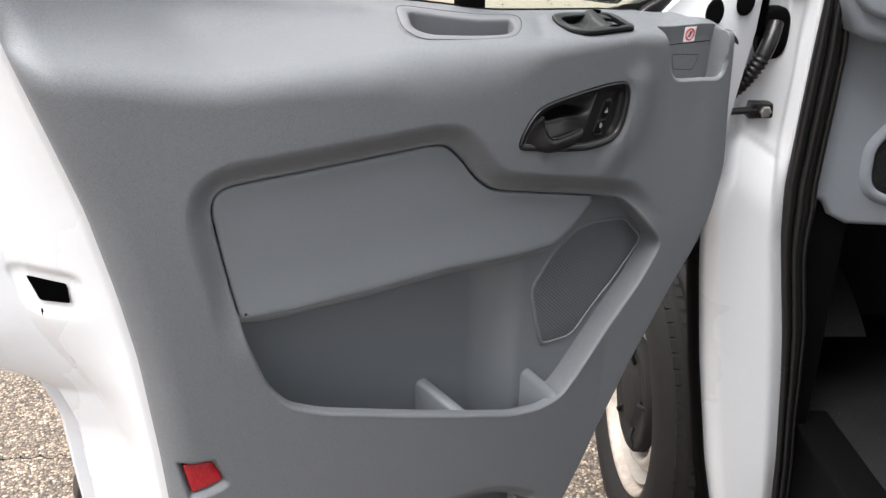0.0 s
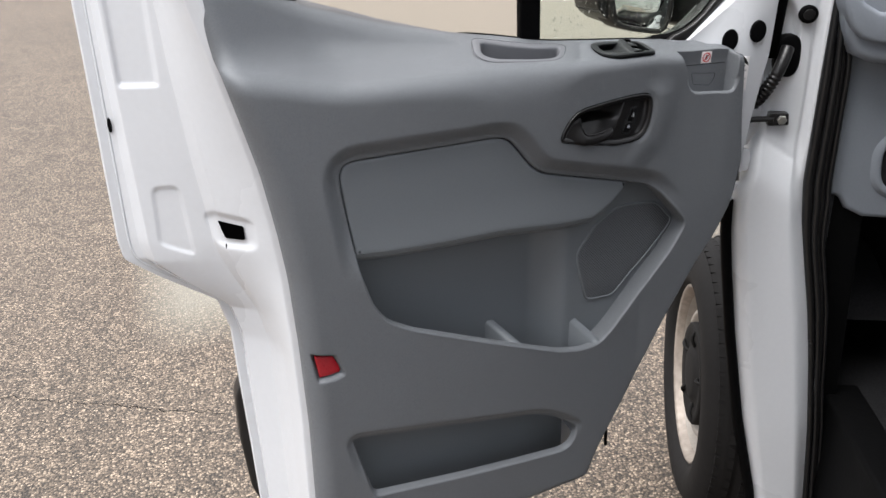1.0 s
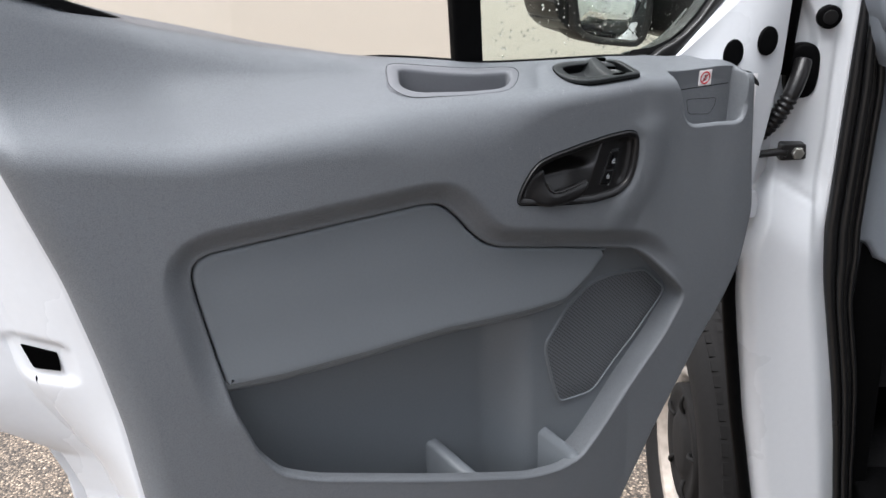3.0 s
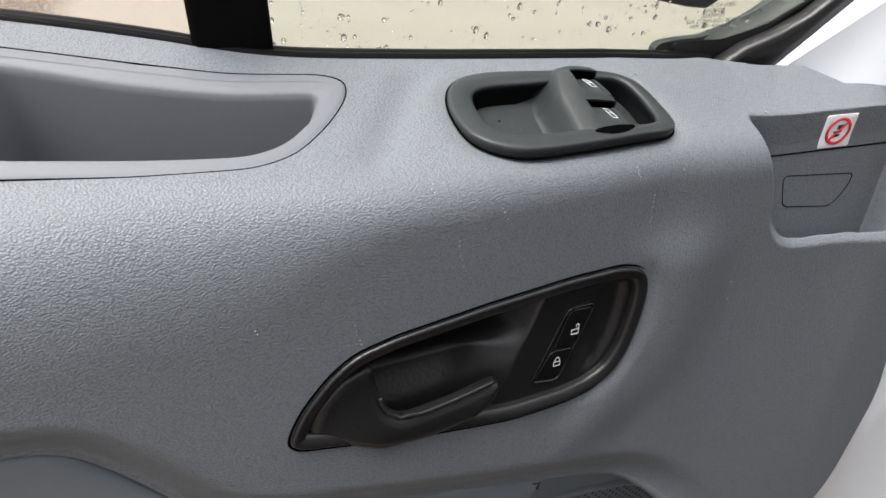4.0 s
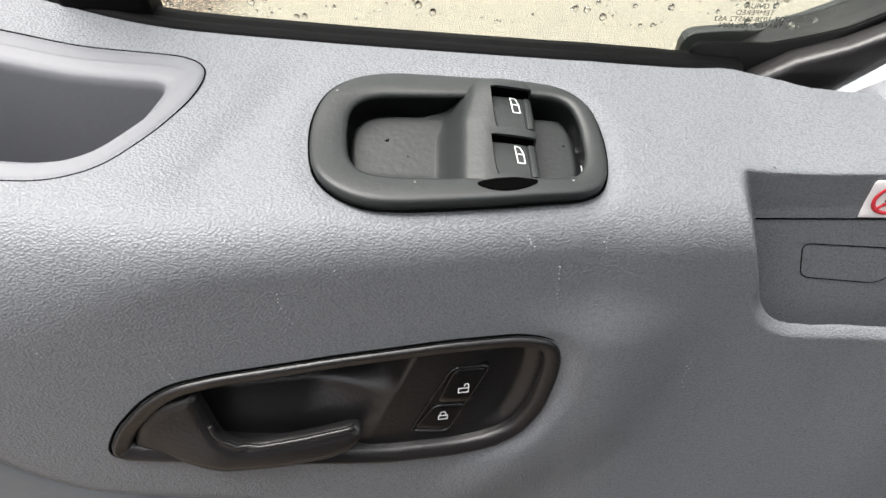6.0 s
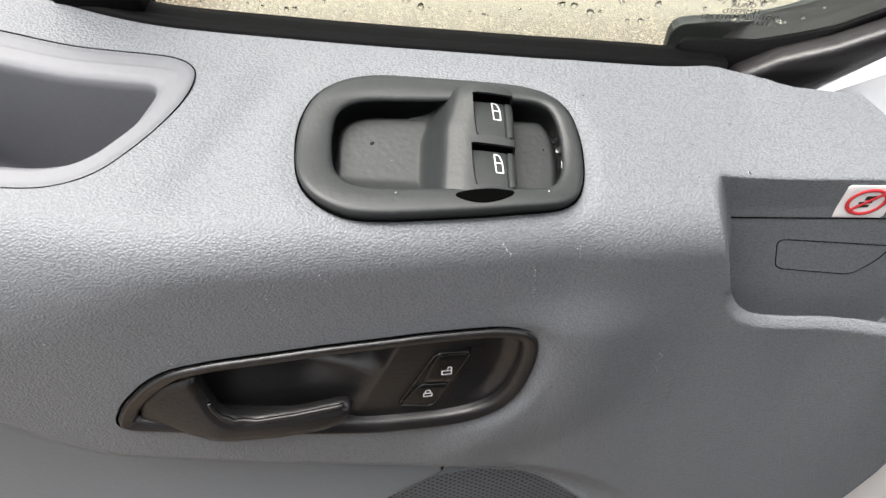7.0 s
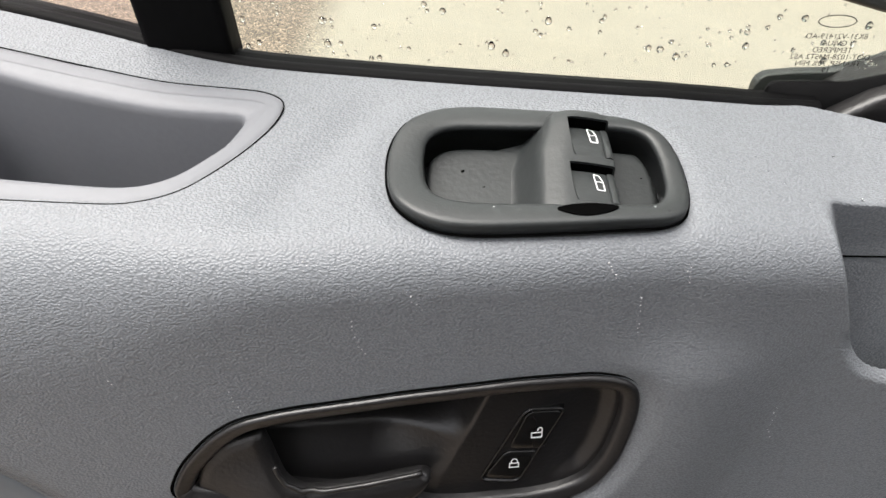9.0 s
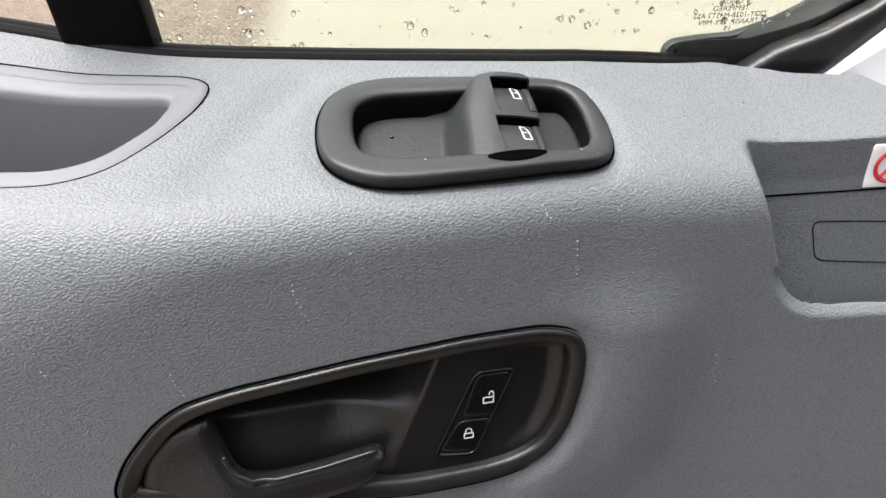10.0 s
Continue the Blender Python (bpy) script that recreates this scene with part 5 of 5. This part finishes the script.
part("housing_edge", tube(van_at(1.185 + 0 * hz, curve(hz, EDGE_OUT) - 0.008, hz), 0.010, 8), RUBBER, van, "black rubber wheel housing edge")
part("housing_wall", prism([(0.0, 0.0), (0.5, 0.0), (0.5, 0.9), (0.0, 0.9)], 0.66, 0.67, 0, lambda p, q, w: Vector(van_at(1.2 + p, w, q))), CARPET_SHADE, van)

# ---- outside mirror ----
mir = rounded([(0.786, 1.235), (0.790, 1.200), (0.806, 1.176), (0.84, 1.160), (0.905, 1.143), (0.945, 1.150), (0.985, 1.185), (1.00, 1.25), (1.00, 1.42), (0.80, 1.42)], 0.02)
mirror = thing("side_mirror", "black plastic side mirror wet with rain", "side mirror")
part("housing", prism(mir, 1.0, 1.09, 0.012, lambda p, q, w: (p, w, q)), BLACK, mirror, "black plastic mirror housing")
part("mirror_glass", plate(rounded([(0.817, 1.41), (0.817, 1.215), (0.821, 1.176), (0.828, 1.169), (0.844, 1.163), (0.889, 1.157), (0.897, 1.182), (0.900, 1.21), (0.905, 1.41)], 0.006), 0, 0.003, 0.001, lambda p, q, h: np.stack([p, 0.955 - h - 0.58 * (p - 0.88) + 0.10 * (q - 1.20), q], -1), 80), MIRROR, mirror)
part("glass_frame", ring(rounded([(0.817, 1.41), (0.817, 1.215), (0.821, 1.176), (0.828, 1.169), (0.844, 1.163), (0.889, 1.157), (0.897, 1.182), (0.900, 1.21), (0.905, 1.41)], 0.006), [(-0.010, -0.04), (-0.009, 0.0), (-0.006, 0.005), (-0.002, 0.006), (0.001, 0.003), (0.002, 0.001)], lambda p, q, h: np.stack([p, 0.955 - h - 0.58 * (p - 0.88) + 0.10 * (q - 1.20), q], -1), 90), BLACK, mirror)
part("mount", prism([(0.93, 1.16), (1.03, 1.13), (1.06, 1.30), (0.97, 1.34)], 0.88, 1.0, 0.01, lambda p, q, w: (p, w, q)), BLACK, mirror)

# ---- window corner, printed mark, rain ----
frit = rounded([(0.7735, 1.140), (0.7735, 1.1715), (0.7757, 1.1746), (0.7886, 1.1748), (0.8037, 1.1746), (0.8193, 1.1786), (0.8321, 1.1827), (0.848, 1.192), (0.866, 1.208), (0.887, 1.235), (1.01, 1.375), (1.03, 1.36), (0.90, 1.22), (0.86, 1.14)], 0.002)
part("corner_seal", prism(frit, 0, 0.002, 0.0, lambda p, q, w: (p, glass_y(q) - 0.0026 + w, q)), RUBBER, door, "black printed border of the window corner")
# made-up band outside the pane stands in for a watery reflection
outer = rounded([(0.776, 1.130), (0.776, 1.163), (0.779, 1.1675), (0.792, 1.1690), (0.806, 1.1695), (0.822, 1.1745), (0.836, 1.181), (0.852, 1.192), (0.875, 1.213), (0.90, 1.20), (0.90, 1.13)], 0.003)
part("corner_band", prism(outer, 0.828, 0.834, 0.001, lambda p, q, w: (p, w, q)), CHAR, door, "charcoal band added outside the window corner for a wet reflection")


def etched(text, x, z, size):
    """Dark letters on the outer side of the pane, to be read from outside."""
    cu = bpy.data.curves.new("letters", "FONT")
    cu.body, cu.size, cu.align_x = text, size, "CENTER"
    ob = bpy.data.objects.new("letters", cu)
    me = bpy.data.meshes.new_from_object(ob)
    bpy.data.objects.remove(ob)
    me.transform(Matrix(((-1, 0, 0, x), (0, 0, 0, 0), (0, 1, 0, z), (0, 0, 0, 1))))
    for v in me.vertices:
        v.co.y = glass_y(v.co.z) - 0.0004
    me.materials.append(PRINTGREY)
    o = new("printed_text", me)
    o.parent = door
    return o


for k, text in enumerate(("8K31-V21419-AD", "GVIUA", "TEMPERED", "DOT-1028-M4ST2 AS2", "TRANSP. 70% MIN", "19")):
    etched(text, 0.7945, 1.1920 - 0.0028 * k, 0.0031)
oval = np.array([(0.7929 + 0.0068 * math.cos(w), 1.1990 + 0.0024 * math.sin(w)) for w in np.linspace(0, 2 * math.pi, 40, endpoint=False)])
part("printed_oval", ring(oval, [(-0.0002, 0.0004), (0.0, 0.0005), (0.0002, 0.0004)], lambda p, q, h: np.stack([p, glass_y(q) - h, q], -1), 60), PRINTGREY, door)

rng = np.random.default_rng(4)
dv, df = [], []


def drop(centre, normal, rad, squash=0.45):
    nrm = Vector(normal).normalized()
    m = nrm.to_track_quat("Z", "Y").to_matrix()
    base = len(dv)
    stretch = 1 + 0.35 * rng.random()
    for i, el in enumerate((0.0, 0.5, 1.0)):
        for j in range(10):
            w = 2 * math.pi * j / 10
            k = math.cos(el * 1.25) * rad * (1 + 0.08 * math.sin(3 * w + centre[0] * 900))
            p = m @ Vector((k * math.cos(w), k * math.sin(w) * stretch, math.sin(el * 1.25) * rad * squash))
            dv.append(Vector(centre) + p)
    dv.append(Vector(centre) + m @ Vector((0, 0, rad * squash * 0.99)))
    for i in range(2):
        for j in range(10):
            df.append((base + i * 10 + j, base + i * 10 + (j + 1) % 10, base + i * 10 + 10 + (j + 1) % 10, base + i * 10 + 10 + j))
    for j in range(10):
        df.append((base + 20 + j, base + 20 + (j + 1) % 10, base + 30))
    df.append(tuple(base + j for j in range(9, -1, -1)))


for _ in range(900):
    x = rng.uniform(0.565, 0.90)
    z = 1.178 + rng.random() ** 1.3 * 0.12
    if x > 0.82 + 1.2 * (z - 1.18):
        continue
    drop((x, glass_y(z) + 0.0042, z), (0, 1, 0.1), 0.00035 + 0.0011 * rng.random() ** 3, 0.3)
for _ in range(1000):
    x, z = rng.uniform(0.79, 0.99), 1.15 + 0.2 * rng.random()
    if float(distance(np.array([x]), np.array([z]), mir)[0]) < -0.006:
        front_y = min(0.9995, 0.949 - 0.58 * (x - 0.88) + 0.10 * (z - 1.20)) if 0.812 < x < 0.905 else 0.9995
        drop((x, front_y, z), (0, -1, 0.1), 0.0004 + 0.0010 * rng.random() ** 3)
tagged(part("raindrops", (dv, df), WATER), "clear raindrops on the side window", "raindrops", kind="stuff")
dv, df = [], []
for _ in range(34):
    x, y = rng.uniform(0.64, 0.728), rng.uniform(0.722, 0.770)
    d = float(distance(np.array([x]), np.array([y]), IN)[0])
    hu = float(distance(np.array([x]), np.array([y]), HUMP)[0])
    h = -0.0087 if d < -0.004 and hu > 0.001 and 0.738 < y < 0.760 else (0.0019 + float(lift(y)) if d > 0.002 and hu > 0.002 else None)
    if h is None or float(distance(np.array([x]), np.array([y]), SWITCH)[0]) > -0.002:
        continue
    drop(on_shelf(x, y, h), (0, -0.27, 0.96), 0.0003 + 0.0006 * rng.random() ** 2)
for _ in range(90):
    x, y = rng.uniform(0.45, 0.80), rng.uniform(0.718, 0.778)
    if min(float(distance(np.array([x]), np.array([y]), p)[0]) for p in (SWITCH, TRAY_RIM)) < 0.002 or y > float(curve(x, SILL_Y)) - 0.004 or y < float(face_y(x)) + 0.02:
        continue
    drop(on_shelf(x, y, 0.0), (0, -0.27, 0.96), 0.0002 + 0.0004 * rng.random() ** 2, 0.6)
tagged(part("water_beads", (dv, df), WATER), "small clear water beads on the door trim", "raindrops", kind="stuff")

# dried water marks on the face of the trim
dv, df = [], []
for x, z, length, count, lean in ((0.642, 1.149, 0.008, 5, 0.004), (0.624, 1.138, 0.014, 9, 0.003), (0.582, 1.110, 0.012, 6, 0.003), (0.717, 1.140, 0.022, 12, 0.001), (0.731, 1.152, 0.007, 7, 0.002), (0.705, 1.155, 0.006, 6, 0.003),
                                  (0.7515, 1.085, 0.008, 5, 0), (0.775, 1.085, 0.016, 8, 0), (0.744, 1.066, 0.006, 4, 0), (0.705, 1.040, 0.006, 3, 0), (0.545, 1.120, 0.004, 3, 0), (0.612, 1.165, 0.004, 3, 0)):
    for k in range(count):
        u = k / max(count - 1, 1)
        xx, zz_ = x + lean * u + rng.normal() * 0.0005, z - length * u + rng.normal() * 0.0003
        drop(on_face(xx, zz_, 0.0 - 0.0 * u), (0, -1, 0), 0.00014 + 0.00022 * rng.random(), 0.35)
tagged(part("water_marks", (dv, df), MARK), "dried pale water marks on the door trim", "water marks", kind="stuff")

# delivery label on the hinge side
lab = part("paper_label", plate([(0.928, 1.075), (0.946, 1.074), (0.947, 1.132), (0.929, 1.133)], 0, 0.0006, 0.0001, lambda p, q, h: np.stack([p, 0.7745 - h, q], -1), 30), PAPER, door, "white paper label with grey bars")
for z0, w0 in ((1.126, 0.010), (1.121, 0.012), (1.116, 0.009), (1.108, 0.012), (1.100, 0.006), (1.094, 0.012), (1.086, 0.011), (1.080, 0.010)):
    part("printed_bar", plate([(0.931, z0), (0.931 + w0, z0), (0.931 + w0, z0 + 0.002), (0.931, z0 + 0.002)], 0.0006, 0.0009, 0.0001, lambda p, q, h: np.stack([p, 0.7745 - h, q], -1), 12), LABELGREY, lab)

# ---- low parts of the door ----
part("side_moulding", prism(rounded([(0.082, 0.668), (0.064, 0.630), (0.062, 0.545), (0.070, 0.440), (0.085, 0.400), (0.30, 0.40), (0.30, 0.67)], 0.012), 0.885, 0.925, 0.006, lambda p, q, w: (p, w, q)), BLACK, door, "black plastic side moulding")
part("drain_lip", tube([(0.766, 0.86, 0.42), (0.772, 0.86, 0.38), (0.774, 0.86, 0.345)], 0.0035, 8), RUBBER, door)
